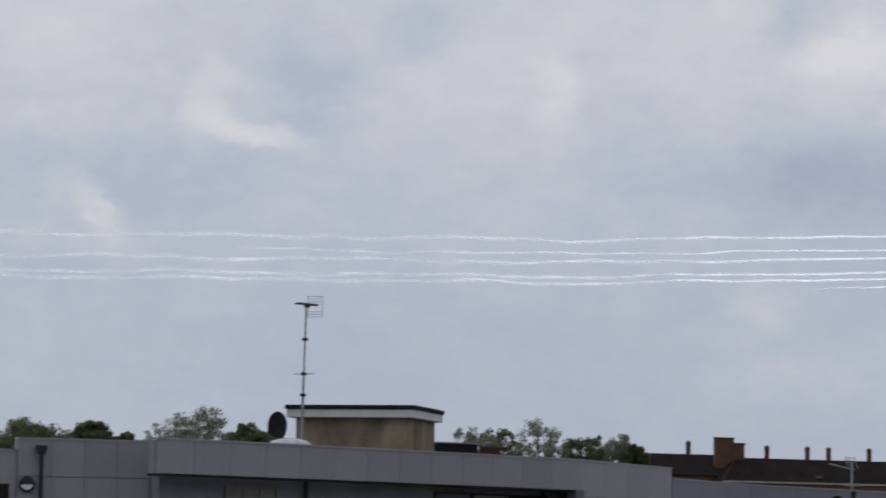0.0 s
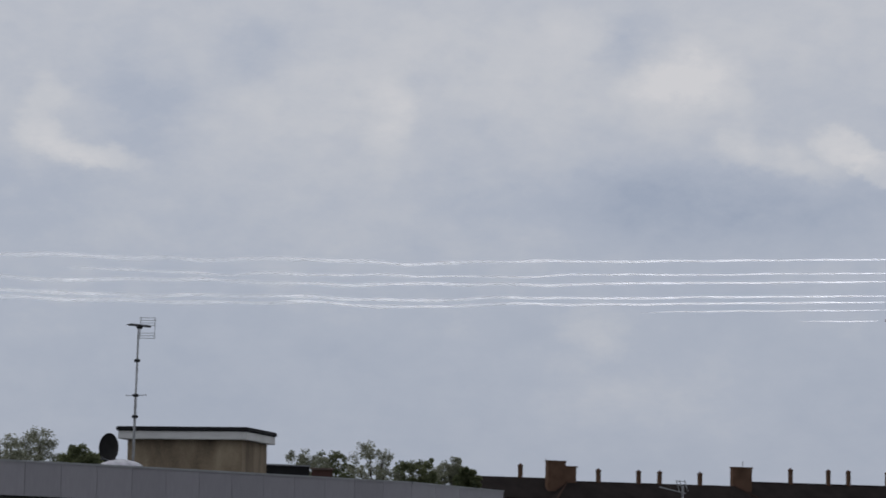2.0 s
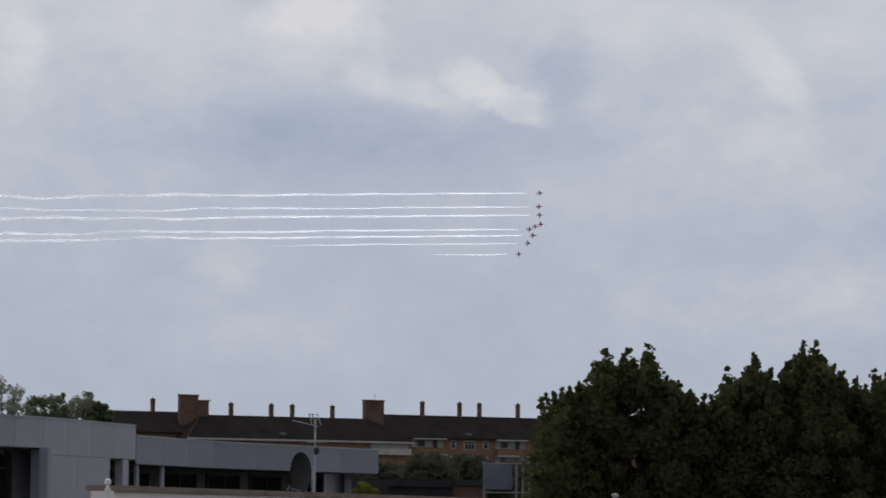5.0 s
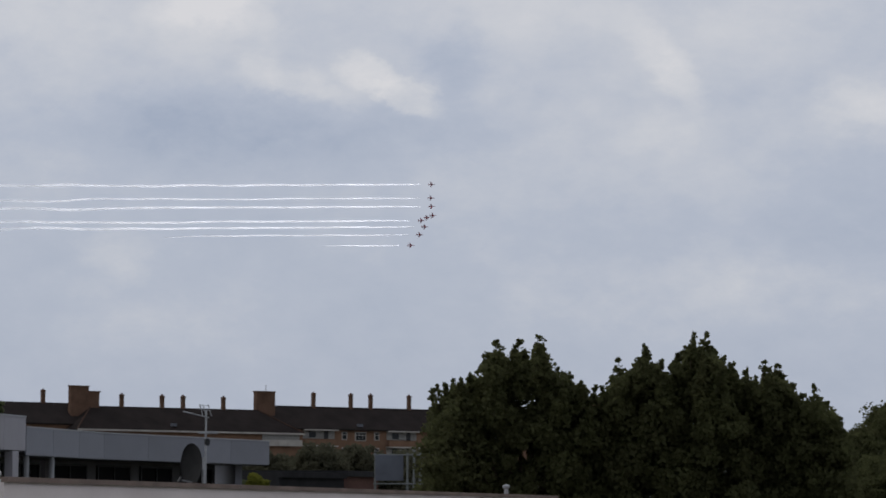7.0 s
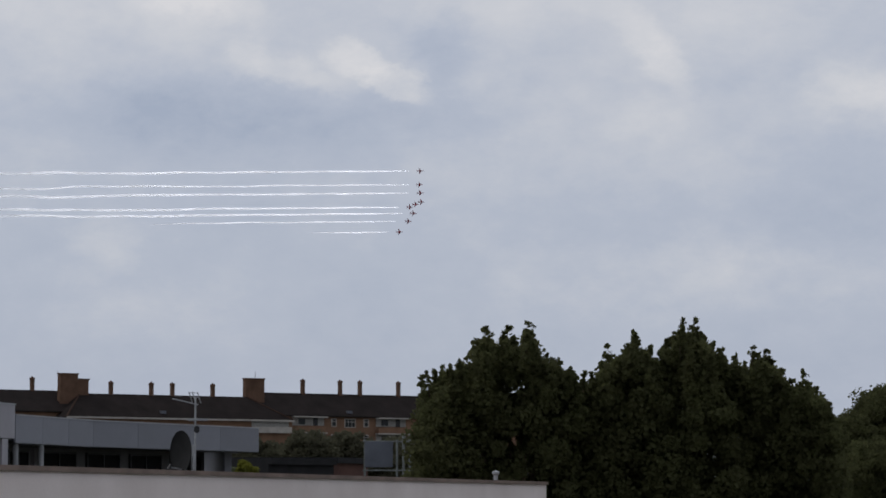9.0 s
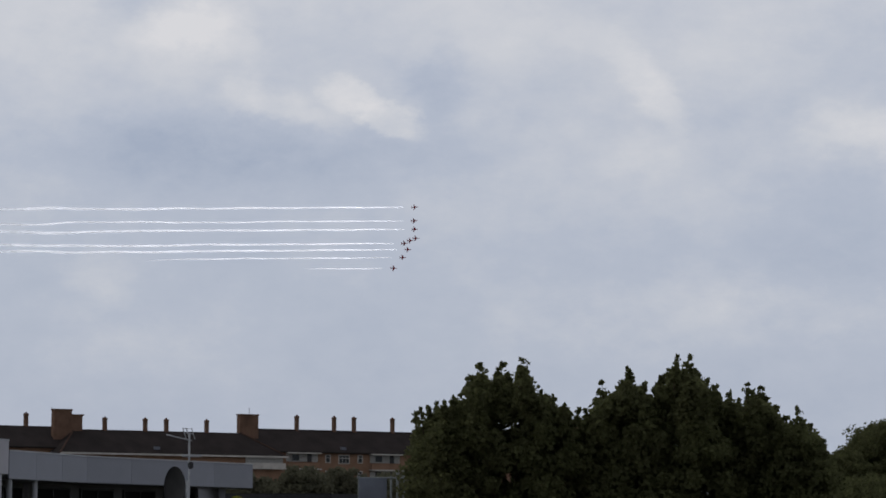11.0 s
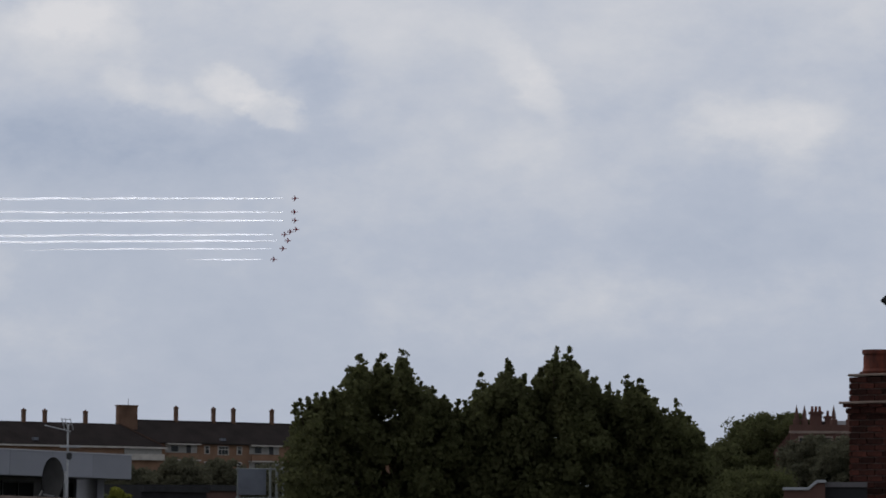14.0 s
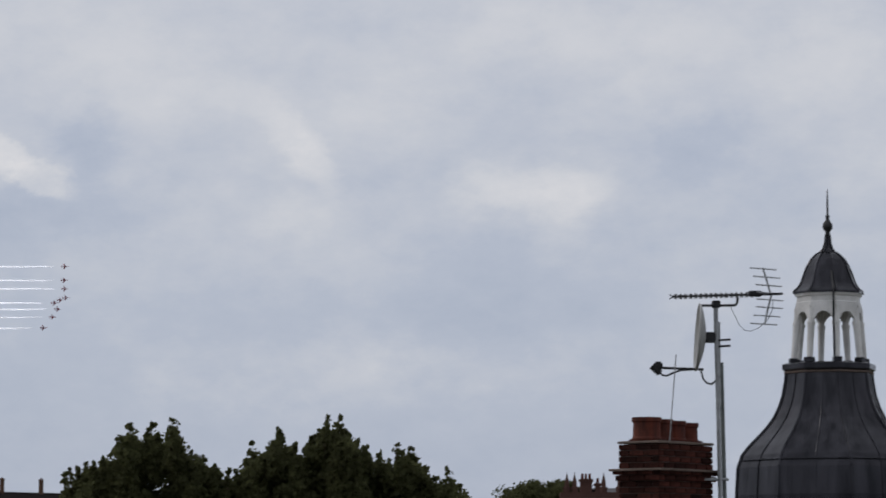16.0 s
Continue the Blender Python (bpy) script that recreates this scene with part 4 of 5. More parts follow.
def shoot_tree(az, d, tips, label, seed, deep=4.6, clumps=720):
    """A tree whose limbs end in upright leafy shoots; tips: bearing and elevation of each leading shoot."""
    rng = np.random.default_rng(seed)
    base = spot(az, d)
    t = thing("leafy_tree", pose(base.x, base.y, 0, 0, 0, -az), label, "tree", "dark trees")
    lead = sorted((d * math.tan(radians(a - az)), high(e, d)) for a, e in tips)
    xs, hs = np.array([x for x, _ in lead]), np.array([h for _, h in lead])

    def top(x):
        """Height of the closed crown below the shoots."""
        far = np.abs(x - xs)
        return float(max(np.max(hs - 0.30 - 1.6 * far), np.max(hs - 0.72 - 0.6 * far)))
    centres, spread, count = [], [], []
    lo, hi, tall = xs[0], xs[-1], hs.max()
    while len(centres) < clumps:
        x, y, z = rng.uniform(lo - 1.0, hi + 1.0), rng.uniform(-1, 1), rng.uniform(1.5, tall)
        left, right = (min(0.42, 0.05 + 0.12 * max(0, h - z)) for h in (hs[0], hs[-1]))
        if z > top(min(max(x, lo), hi)) or not lo - left < x < hi + right:
            continue
        y *= deep / 2 * math.sqrt(max(0.05, 1 - ((z - 3.2) / (tall - 2.2)) ** 2)) if z > 3.2 else deep / 2
        centres.append(np.array([x, y, z]))
        r = rng.uniform(0.26, 0.52)
        spread.append(min(r, 0.16 + 0.5 * max(0, top(min(max(x, lo), hi)) - z)))
        count.append(int(620 * spread[-1] ** 1.6))
    # leading shoots, and lesser ones on the near and far sides of the crown
    shoots = [(x, rng.uniform(-0.5, 0.5), h, rng.uniform(0.95, 1.35)) for x, h in lead]
    for _ in range(len(lead) * 8):
        x = rng.uniform(lo - 0.15, hi + 0.15)
        y = rng.uniform(-0.42, 0.42) * deep
        shoots.append((x, y, top(min(max(x, lo), hi)) + rng.uniform(-0.3, 0.42) - 0.14 * abs(y), rng.uniform(0.45, 0.8)))
    bm = bmesh.new()
    fork = 3.0
    r0 = 0.2
    rod((0, 0, -0.3), (0, 0, fork), r0, r0 * 0.75, 12, bm=bm)
    for k, (x, y, h, size) in enumerate(shoots):
        long = 1.3 * size
        foot = np.array([x * 0.93, y, h - long])
        tip = np.array([x, y, h])
        bend = rng.normal(size=2) * 0.07
        for j in range(15):
            f = (j + rng.random() * 0.8) / 15
            p = foot + (tip - foot) * f
            p[:2] += bend * math.sin(f * 3.0)
            wide = size * (0.28 * (1 - f) ** 0.75 + 0.06)
            centres.append(p + rng.normal(size=3) * wide * 0.45)
            spread.append(wide * rng.uniform(0.45, 0.95))
            count.append(int(5 + 60 * wide))
        if k < len(lead):
            knee = np.array([x * 0.45, y * 0.5, fork + (h - fork) * 0.45])
            rod((0, 0, fork * rng.uniform(0.8, 0.98)), knee, 0.09, 0.05, 8, bm=bm)
            rod(knee, foot, 0.05, 0.025, 6, bm=bm)
            rod(foot, tip, 0.02, 0.006, 5, bm=bm)
    part("trunk", bm, M_BARK, t)
    me = leaf_mesh("crown", centres, np.array(spread), np.array(count), 0.125, rng, squash=0.95)
    me.materials.append(L_DARK)
    crown = new("crown", me)
    crown.parent = t
    tagged(crown, "", kind="stuff")


DT = 101.0
shoot_tree(11.75, DT, [(10.34, 2.08), (10.64, 2.17), (10.94, 2.28), (11.30, 2.81), (11.65, 2.85), (11.97, 2.85), (12.12, 2.51), (12.44, 2.30), (12.67, 2.09), (10.48, 1.82), (12.83, 1.72)], "dark green leafy tree with upright shoots", 4)
shoot_tree(14.2, DT + 0.6, [(13.04, 1.92), (13.27, 2.49), (13.48, 2.15), (13.70, 2.74), (13.95, 2.47), (14.20, 2.63), (14.45, 2.91), (14.68, 2.94), (14.93, 2.58), (15.13, 2.24)], "tall dark green leafy tree with upright shoots", 17)
shoot_tree(15.9, DT + 1.5, [(15.33, 2.38), (15.59, 2.49), (15.83, 2.42), (16.02, 2.12), (16.22, 1.92), (16.43, 2.06), (16.66, 1.83), (16.83, 1.43)], "dark green leafy tree beside taller trees", 9, clumps=620)


def far_tree(az, d, el, wide_deg, leaves, sparse, seed, label, low=0.4):
    g = ground_height(d)
    h = high(el + 0.06, d) - g
    w = d * math.radians(wide_deg)
    name = "sparse_tree" if sparse > 0.5 else "broad_tree"
    thin = sparse > 0.5
    tree(name, tuple(spot(az, d, g)), h, w * (1.3 if thin else 1.5), h * low, label, leaves, 170 if thin else 260 if sparse else 520, 60 if thin else 80 if sparse else 110, d * (0.00048 if sparse else 0.0007), w * (0.13 if thin else 0.14 if sparse else 0.15), rough=0.2, ex=2.4, seed=seed, sparse=sparse, group="trees beyond the roofs")


BROAD, THIN = "rounded green tree beyond the roofs", "thinly leaved grey-green tree beyond the roofs"
far_tree(-6.55, 260, 2.06, 1.15, L_MID, 0.0, 21, BROAD)
far_tree(-7.3, 255, 1.95, 0.9, L_MID, 0.0, 22, BROAD)
far_tree(-5.62, 270, 2.13, 0.7, L_MID, 0.0, 23, BROAD)
far_tree(-5.15, 275, 1.93, 0.5, L_MID, 0.0, 24, BROAD)
far_tree(-4.35, 280, 2.33, 0.75, L_PALE, 0.8, 25, THIN)
far_tree(-3.85, 290, 2.36, 0.85, L_PALE, 0.5, 26, BROAD)
far_tree(-3.05, 285, 2.10, 0.8, L_MID, 0.0, 27, BROAD)
far_tree(0.58, 300, 2.26, 0.65, L_PALE, 0.8, 28, THIN)
far_tree(1.0, 310, 2.12, 0.6, L_MID, 0.3, 29, BROAD)
far_tree(1.63, 300, 2.30, 0.75, L_PALE, 0.8, 30, THIN)
far_tree(2.32, 310, 2.08, 0.65, L_MID, 0.3, 31, BROAD)
far_tree(2.85, 315, 2.02, 0.55, L_PALE, 0.5, 32, BROAD)
far_tree(3.15, 300, 1.85, 0.4, L_MID, 0.0, 33, BROAD)
far_tree(8.45, 235, 1.05, 0.8, L_BUSH, 0.0, 34, "dark shrubby tree below the flats")
far_tree(9.1, 240, 1.05, 0.8, L_BUSH, 0.0, 35, "dark shrubby tree below the flats")
far_tree(7.6, 230, 0.95, 0.7, L_BUSH, 0.0, 36, "dark shrubby tree below the flats")
far_tree(10.0, 240, 1.0, 0.9, L_BUSH, 0.0, 37, "dark shrubby tree below the flats")
far_tree(17.86, 340, 1.82, 1.02, L_DARK, 0.0, 38, "dark rounded tree beside the red house")
far_tree(17.15, 330, 1.35, 0.7, L_DARK, 0.0, 39, "dark rounded tree beside the red house")
far_tree(18.3, 350, 1.82, 0.6, L_DARK, 0.0, 40, "dark rounded tree beside the red house")
far_tree(18.68, 270, 1.44, 0.9, L_BUSH, 0.0, 41, "green bushy tree before the red house")
far_tree(17.7, 260, 0.88, 1.1, L_DARK, 0.0, 42, "green bushy tree before the red house")
far_tree(19.15, 265, 1.42, 0.75, L_BUSH, 0.0, 43, "green bushy tree before the red house")


far_tree(7.45, 168, 0.60, 0.35, L_YELLOW, 0.0, 44, "yellow-green shrub beyond the flat roof")
far_tree(7.1, 172, 0.52, 0.4, L_MID, 0.0, 45, "green shrub beyond the flat roof")


# ---- yard between the roofs and the flats
def scaffold():
    d = 165.0
    c = spot(9.72, d)
    s = thing("scaffold_tower", pose(c.x, c.y, 0, 0, 0, -9), "scaffold tower with grey sheeting", "scaffold")
    top = high(0.97, d)
    for x in (-1.05, 0.45, 0.75, 1.05):
        for y in (0, 1.2):
            part("pole", rod((x, y, 0), (x, y, top + (0.25 if x > 0.6 else 0)), 0.045, seg=8), M_SCAFF, s)
    for z in (2, 4, 5.3, 6.35, top - 0.1):
        part("ledger", rod((-1.15, -0.04, z), (1.2, -0.04, z), 0.035, seg=8), M_SCAFF, s)
    part("sheeting", box((1.3, 0.03, top - 6.6), (-0.4, -0.1, 6.5)), M_SHEET, s)


def low_building(az0, az1, d, el, material, label):
    p, q = spot(az0, d), spot(az1, d + 4)
    b = thing("low_building", pose(0, 0, 0), label, "building")
    z = high(el, d)
    part("wall", run(p, q, 0, z - 0.3, 8), material, b)
    part("roof", run(*inward(p, q, -0.2), z - 0.3, z, 8.4), M_FELT, b)


scaffold()
low_building(7.8, 8.85, 175, 0.66, M_FELT, "low black-roofed shed below the flats")
low_building(8.86, 9.4, 180, 0.68, M_REDWALL, "low dull red brick outbuilding")


# ---- red house with pinnacles
def red_house():
    d = 335.0
    c = spot(18.70, d)
    g = ground_height(c.y) - 0.2
    h = thing("red_house", pose(c.x, c.y, g, 0, 0, -16), "red brick mansion with pinnacles and tall chimneys", "house")
    k = d * math.radians(1)

    def z(el):
        return high(el - 0.045, d) - g
    body = z(1.74)
    part("wall", box((1.0 * k, 9, body), (0.05 * k, 4.5, 0)), M_REDWALL, h)
    part("band", box((1.02 * k, 9.2, 0.25), (0.05 * k, 4.5, z(1.60))), M_STONE, h)
    bm = bmesh.new()
    pts = [(-0.72 * k, z(1.30)), (-0.42 * k, z(1.66)), (-0.42 * k, 0), (-0.72 * k, 0)]
    a = [bm.verts.new((x, 1, zz)) for x, zz in pts]
    b = [bm.verts.new((x, 9, zz)) for x, zz in pts]
    bm.faces.new(a[::-1])
    bm.faces.new(b)
    for i in range(4):
        bm.faces.new((a[i], a[(i + 1) % 4], b[(i + 1) % 4], b[i]))
    bmesh.ops.recalc_face_normals(bm, faces=bm.faces)
    part("side_wing", bm, M_REDWALL, h)
    for x in (-0.35, -0.225, 0.245, 0.50):
        bm = lathe([(0.32, body - 0.2), (0.36, body + 0.5), (0.22, body + 0.55), (0.2, body + 1.0), (0.05, z(2.04) - 0.1), (0.02, z(2.04) + 0.1)], 8)
        bmesh.ops.translate(bm, verts=bm.verts, vec=(x * k, 0.4, 0))
        part("pinnacle", bm, M_REDWALL, h)
    for x, w, top in ((-0.02, 0.19, 1.97), (0.17, 0.09, 1.90)):
        s = part("chimney", box((w * k, 1.1, z(top) - body + 0.3), (x * k, 3, body - 0.3)), M_REDWALL, h)
        part("cap", box((w * k + 0.25, 1.4, 0.2), (x * k, 3, z(top) - 0.25)), M_REDWALL, s)
        for j in range(3 if w > 0.1 else 1):
            bm = lathe([(0.14, z(top)), (0.11, z(top) + 0.5)], 10)
            bmesh.ops.translate(bm, verts=bm.verts, vec=(x * k + (j - 1 if w > 0.1 else 0) * 0.35, 3, 0))
            part("pot", bm, M_POT, s)
    part("roof", hip_roof(0.2 * k, 0.75 * k, 0.5, 9, z(1.66), z(1.83), True, True), M_SLATE, h)
    for x in (-0.25, -0.05, 0.15, 0.35):
        win = part("window", box((0.9, 0.12, 1.5), (x * k, -0.05, z(1.30))), M_STONE, h)
        part("pane", box((0.65, 0.05, 1.2), (x * k, -0.12, z(1.30) + 0.15)), M_GLASS, win)


red_house()


# ---- corner house with the near chimney stack and its aerials
DS = 43.0
SC = spot(19.835, DS)


def near_house():
    b = thing("corner_house", pose(SC.x, SC.y, 0, 0, 0, -20), "brick house below its chimney stack", "house")
    part("wall", box((7, 7, 3.4), (2.9, 3.4, 0)), M_REDWALL, b)
    part("roof", box((7.3, 7.3, 1.35), (2.9, 3.4, 3.4), bevel=0.2), M_SLATE, b)
    # gable parapet that steps up towards the stack, square to the line of sight
    d, az = 42.4, 18.66
    w = thing("side_parapet", pose(*spot(az, d), 0, 0, -az), "dark brick stepped gable parapet with a pale coping", "wall")
    step = [(d * math.tan(radians(a - az)), high(e, d)) for a, e in ((18.14, 0.66), (18.53, 0.66), (18.67, 0.78), (18.80, 0.78))]
    bm = bmesh.new()
    near = [bm.verts.new((x, 0, z)) for x, z in [(step[0][0], 0)] + step + [(step[-1][0], 0)]]
    rear = [bm.verts.new((v.co.x, 0.3, v.co.z)) for v in near]
    bm.faces.new(near)
    bm.faces.new(rear[::-1])
    for k in range(6):
        bm.faces.new((near[k - 1], rear[k - 1], rear[k], near[k]))
    bmesh.ops.recalc_face_normals(bm, faces=bm.faces)
    part("wall", bm, M_REDWALL, w)
    for (x0, z0), (x1, z1) in zip(step, step[1:]):
        slope = math.degrees(math.atan2(z1 - z0, x1 - x0))
        part("coping", box((math.hypot(x1 - x0, z1 - z0) + 0.03, 0.38, 0.035), ((x0 + x1) / 2, 0.15, (z0 + z1) / 2 - 0.012), bevel=0.008, tilt=-slope), M_COPING, w, "pale stone coping")
    part("slate_flank", box((0.5, 0.5, high(0.70, d)), (step[-1][0] + 0.25, 0.4, 0)), M_FELT, w)
    part("slate_verge", box((0.5, 0.56, 0.06), (step[-1][0] + 0.25, 0.4, high(0.70, d))), M_SLATE, w)


near_house()


def chimney_stack():
    """Brick stack: corner towards the street; stretcher courses with recessed mortar, oversailing bands, cap and pots."""
    lw, rw = 0.60, 1.15
    s = thing("chimney_stack", Matrix.Translation((SC.x, SC.y, 0)) @ pose(0, 0, 0, 0, 0, 35), "weathered red brick chimney stack with clay pots", "chimney")
    # local: the near corner is the origin, x along one face, y along the other
    ztop, zledge = high(2.49, DS), high(2.045, DS)
    z0 = ztop - 29 * 0.075
    part("core", box((rw - 0.03, lw - 0.03, ztop - z0 - 0.02), (rw / 2, lw / 2, z0)), M_MORTAR, s, "grey-brown mortar core")
    for z, grow, tall in ((zledge, 0.10, 0.028), (ztop, 0.02, 0.03)):
        part("band", box((rw + 2 * grow, lw + 2 * grow, tall), (rw / 2, lw / 2, z), bevel=0.012), M_STONE, s, "pale mortar-topped band")
    for k, (r, tall) in enumerate(((0.175, 0.29), (0.16, 0.275), (0.16, 0.265), (0.155, 0.25))):
        bm = lathe([(r * 0.98, 0), (r * 1.06, 0.03), (r * 0.98, 0.06), (r * 0.95, tall - 0.06), (r * 1.05, tall - 0.05), (r * 1.05, tall), (r * 0.85, tall), (r * 0.8, tall - 0.2)], 28)
        pot = part("chimney_pot", bm, M_POT, s, smooth=False)
        pot.matrix_basis = pose(0.12 + 0.02 + k * 0.275 + 0.03, lw * 0.5, ztop + 0.03, 0, 0, k * 37)
    part("flaunching", box((rw - 0.16, lw - 0.16, 0.03), (rw / 2, lw / 2, ztop + 0.028), bevel=0.012), M_BRICK, s)
    return s, lw, rw, z0, ztop, zledge


STACK = chimney_stack()


def stack_aerials():
    side = Vector((math.cos(radians(20.8)), -math.sin(radians(20.8)), 0))
    away = Vector((math.sin(radians(20.8)), math.cos(radians(20.8)), 0))
    base = spot(20.80, DS + 0.75, 0)
    d = DS + 0.75

    def face(az, el, back=0.0):
        return spot(az, d + back, high(el + 0.675, d + back))
    s = thing("aerial_mast", Matrix.Translation(base), "galvanised mast with dish and television aerial on the chimney", "aerial")

    def loc(v):
        return Vector(v) - base
    part("mast", rod(loc(face(20.83, 0.2)), loc(face(20.763, 4.02)), 0.028), M_STEEL, s)
    part("mast", rod(loc(face(20.90, 0.2, 0.08)), loc(face(20.85, 3.1, 0.08)), 0.024), M_SCAFF, s)
    part("mast", rod(loc(face(20.80, 2.4, 0.05)), loc(face(20.79, 3.75, 0.05)), 0.034), M_STEEL, s)
    bm = bmesh.new()
    for el in (1.22,):
        rod(loc(face(20.55, el)), loc(face(20.95, el)), 0.018, bm=bm)
    part("strap", bm, M_STEEL, s)
    # yagi: boom with crossed directors and a bent reflector grid
    a, b = loc(face(20.06, 4.165)), loc(face(21.84, 4.20))
    part("boom", rod(a, b, 0.016), M_DARK, s)
    for k in range(17):
        p = a.lerp(b, 0.01 + k * 0.046)
        bm = bmesh.new()
        for sx in (-1, 1):
            rod(p - side * 0.045 * sx - Vector((0, 0, 0.035)) - away * 0.08, p + side * 0.045 * sx + Vector((0, 0, 0.035)) + away * 0.08, 0.007, seg=5, bm=bm)
        part("director", bm, M_DARK, s)
    bm = bmesh.new()
    spine = [(21.53, 4.62), (21.60, 4.38), (21.66, 4.17), (21.60, 3.95), (21.55, 3.70)]
    hose([loc(face(*v)) for v in spine], 0.012, bm=bm)
    for k, el in enumerate((4.60, 4.465, 4.33, 4.21, 4.10, 3.975, 3.84, 3.71)):
        az = 21.535 + 0.11 * (1 - ((k - 3.5) / 3.5) ** 2)
        part("reflector_rod", rod(loc(face(az - 0.215, el)) - away * 0.2, loc(face(az + 0.215, el + 0.01)) + away * 0.2, 0.008, seg=6), M_STEEL, s)
    part("reflector", bm, M_STEEL, s)
    part("feed_box", box((0.16, 0.08, 0.07), loc(face(21.4, 4.16)), bevel=0.01), M_DARK, s)
    bm = hose([loc(face(*v)) for v in ((20.5, 4.02), (20.8, 4.02), (21.08, 4.02), (21.11, 4.06), (21.12, 4.16))], 0.016)
    part("bracket", bm, M_DARK, s)
    part("clamp", box((0.09, 0.09, 0.09), loc(face(20.77, 3.98)), bevel=0.01), M_DARK, s)
    drop = [(21.0, 4.0), (21.06, 3.88), (21.13, 3.72), (21.22, 3.62), (21.32, 3.6), (21.45, 3.65), (21.6, 3.78), (21.68, 3.95), (21.68, 4.1)]
    part("cable", hose([loc(face(*v)) for v in drop], 0.0035, 5), M_DARK, s, "thin black cable")
    # dish seen nearly edge on
    bowl = part("dish", dish_mesh(0.41, 0.085), M_DISHGREY, s, "grey satellite dish", smooth=True)
    c = loc(face(20.58, 3.50))
    bowl.matrix_basis = Matrix.Translation(c) @ pose(0, 0, 0, 0, -86, -16.5)
    part("dish_bracket", box((0.16, 0.12, 0.13), loc(face(20.66, 3.42)), bevel=0.02), M_DARK, s)
    for el in (3.36, 3.46):
        part("bolt", rod(loc(face(20.8, el)), loc(face(21.0, el + 0.01)), 0.014), M_DARK, s)
    part("dish_arm", rod(loc(face(20.56, 2.99)), loc(face(19.87, 3.02)), 0.016), M_DARK, s)
    head = rod(loc(face(19.86, 2.93)), loc(face(19.74, 3.06)), 0.04, 0.055, 12)
    box((0.1, 0.09, 0.1), loc(face(19.83, 2.99)), bevel=0.02, bm=head)
    part("receiver_head", head, M_DARK, s, "black receiver head")
    sag = [(19.84, 2.95), (19.9, 2.9), (19.97, 2.89), (20.05, 2.93), (20.2, 2.98), (20.4, 2.99)]
    part("cable", hose([loc(face(*v)) for v in sag], 0.012, 6), M_DARK, s)
    sag = [(20.52, 2.97), (20.55, 2.85), (20.6, 2.78), (20.68, 2.75), (20.75, 2.8), (20.82, 2.88)]
    part("cable", hose([loc(face(*v)) for v in sag], 0.012, 6), M_DARK, s)
    w = thing("whip_aerial", Matrix.Translation(spot(20.0, DS + 0.35, 0)), "thin whip rod strapped to the chimney", "aerial")
    o = spot(20.0, DS + 0.35, 0)
    part("rod", rod(spot(20.0, DS + 0.30, high(2.45, DS)) - o, spot(20.12, DS + 0.35, high(3.94, DS)) - o, 0.008, seg=6), M_STEEL, w)


stack_aerials()


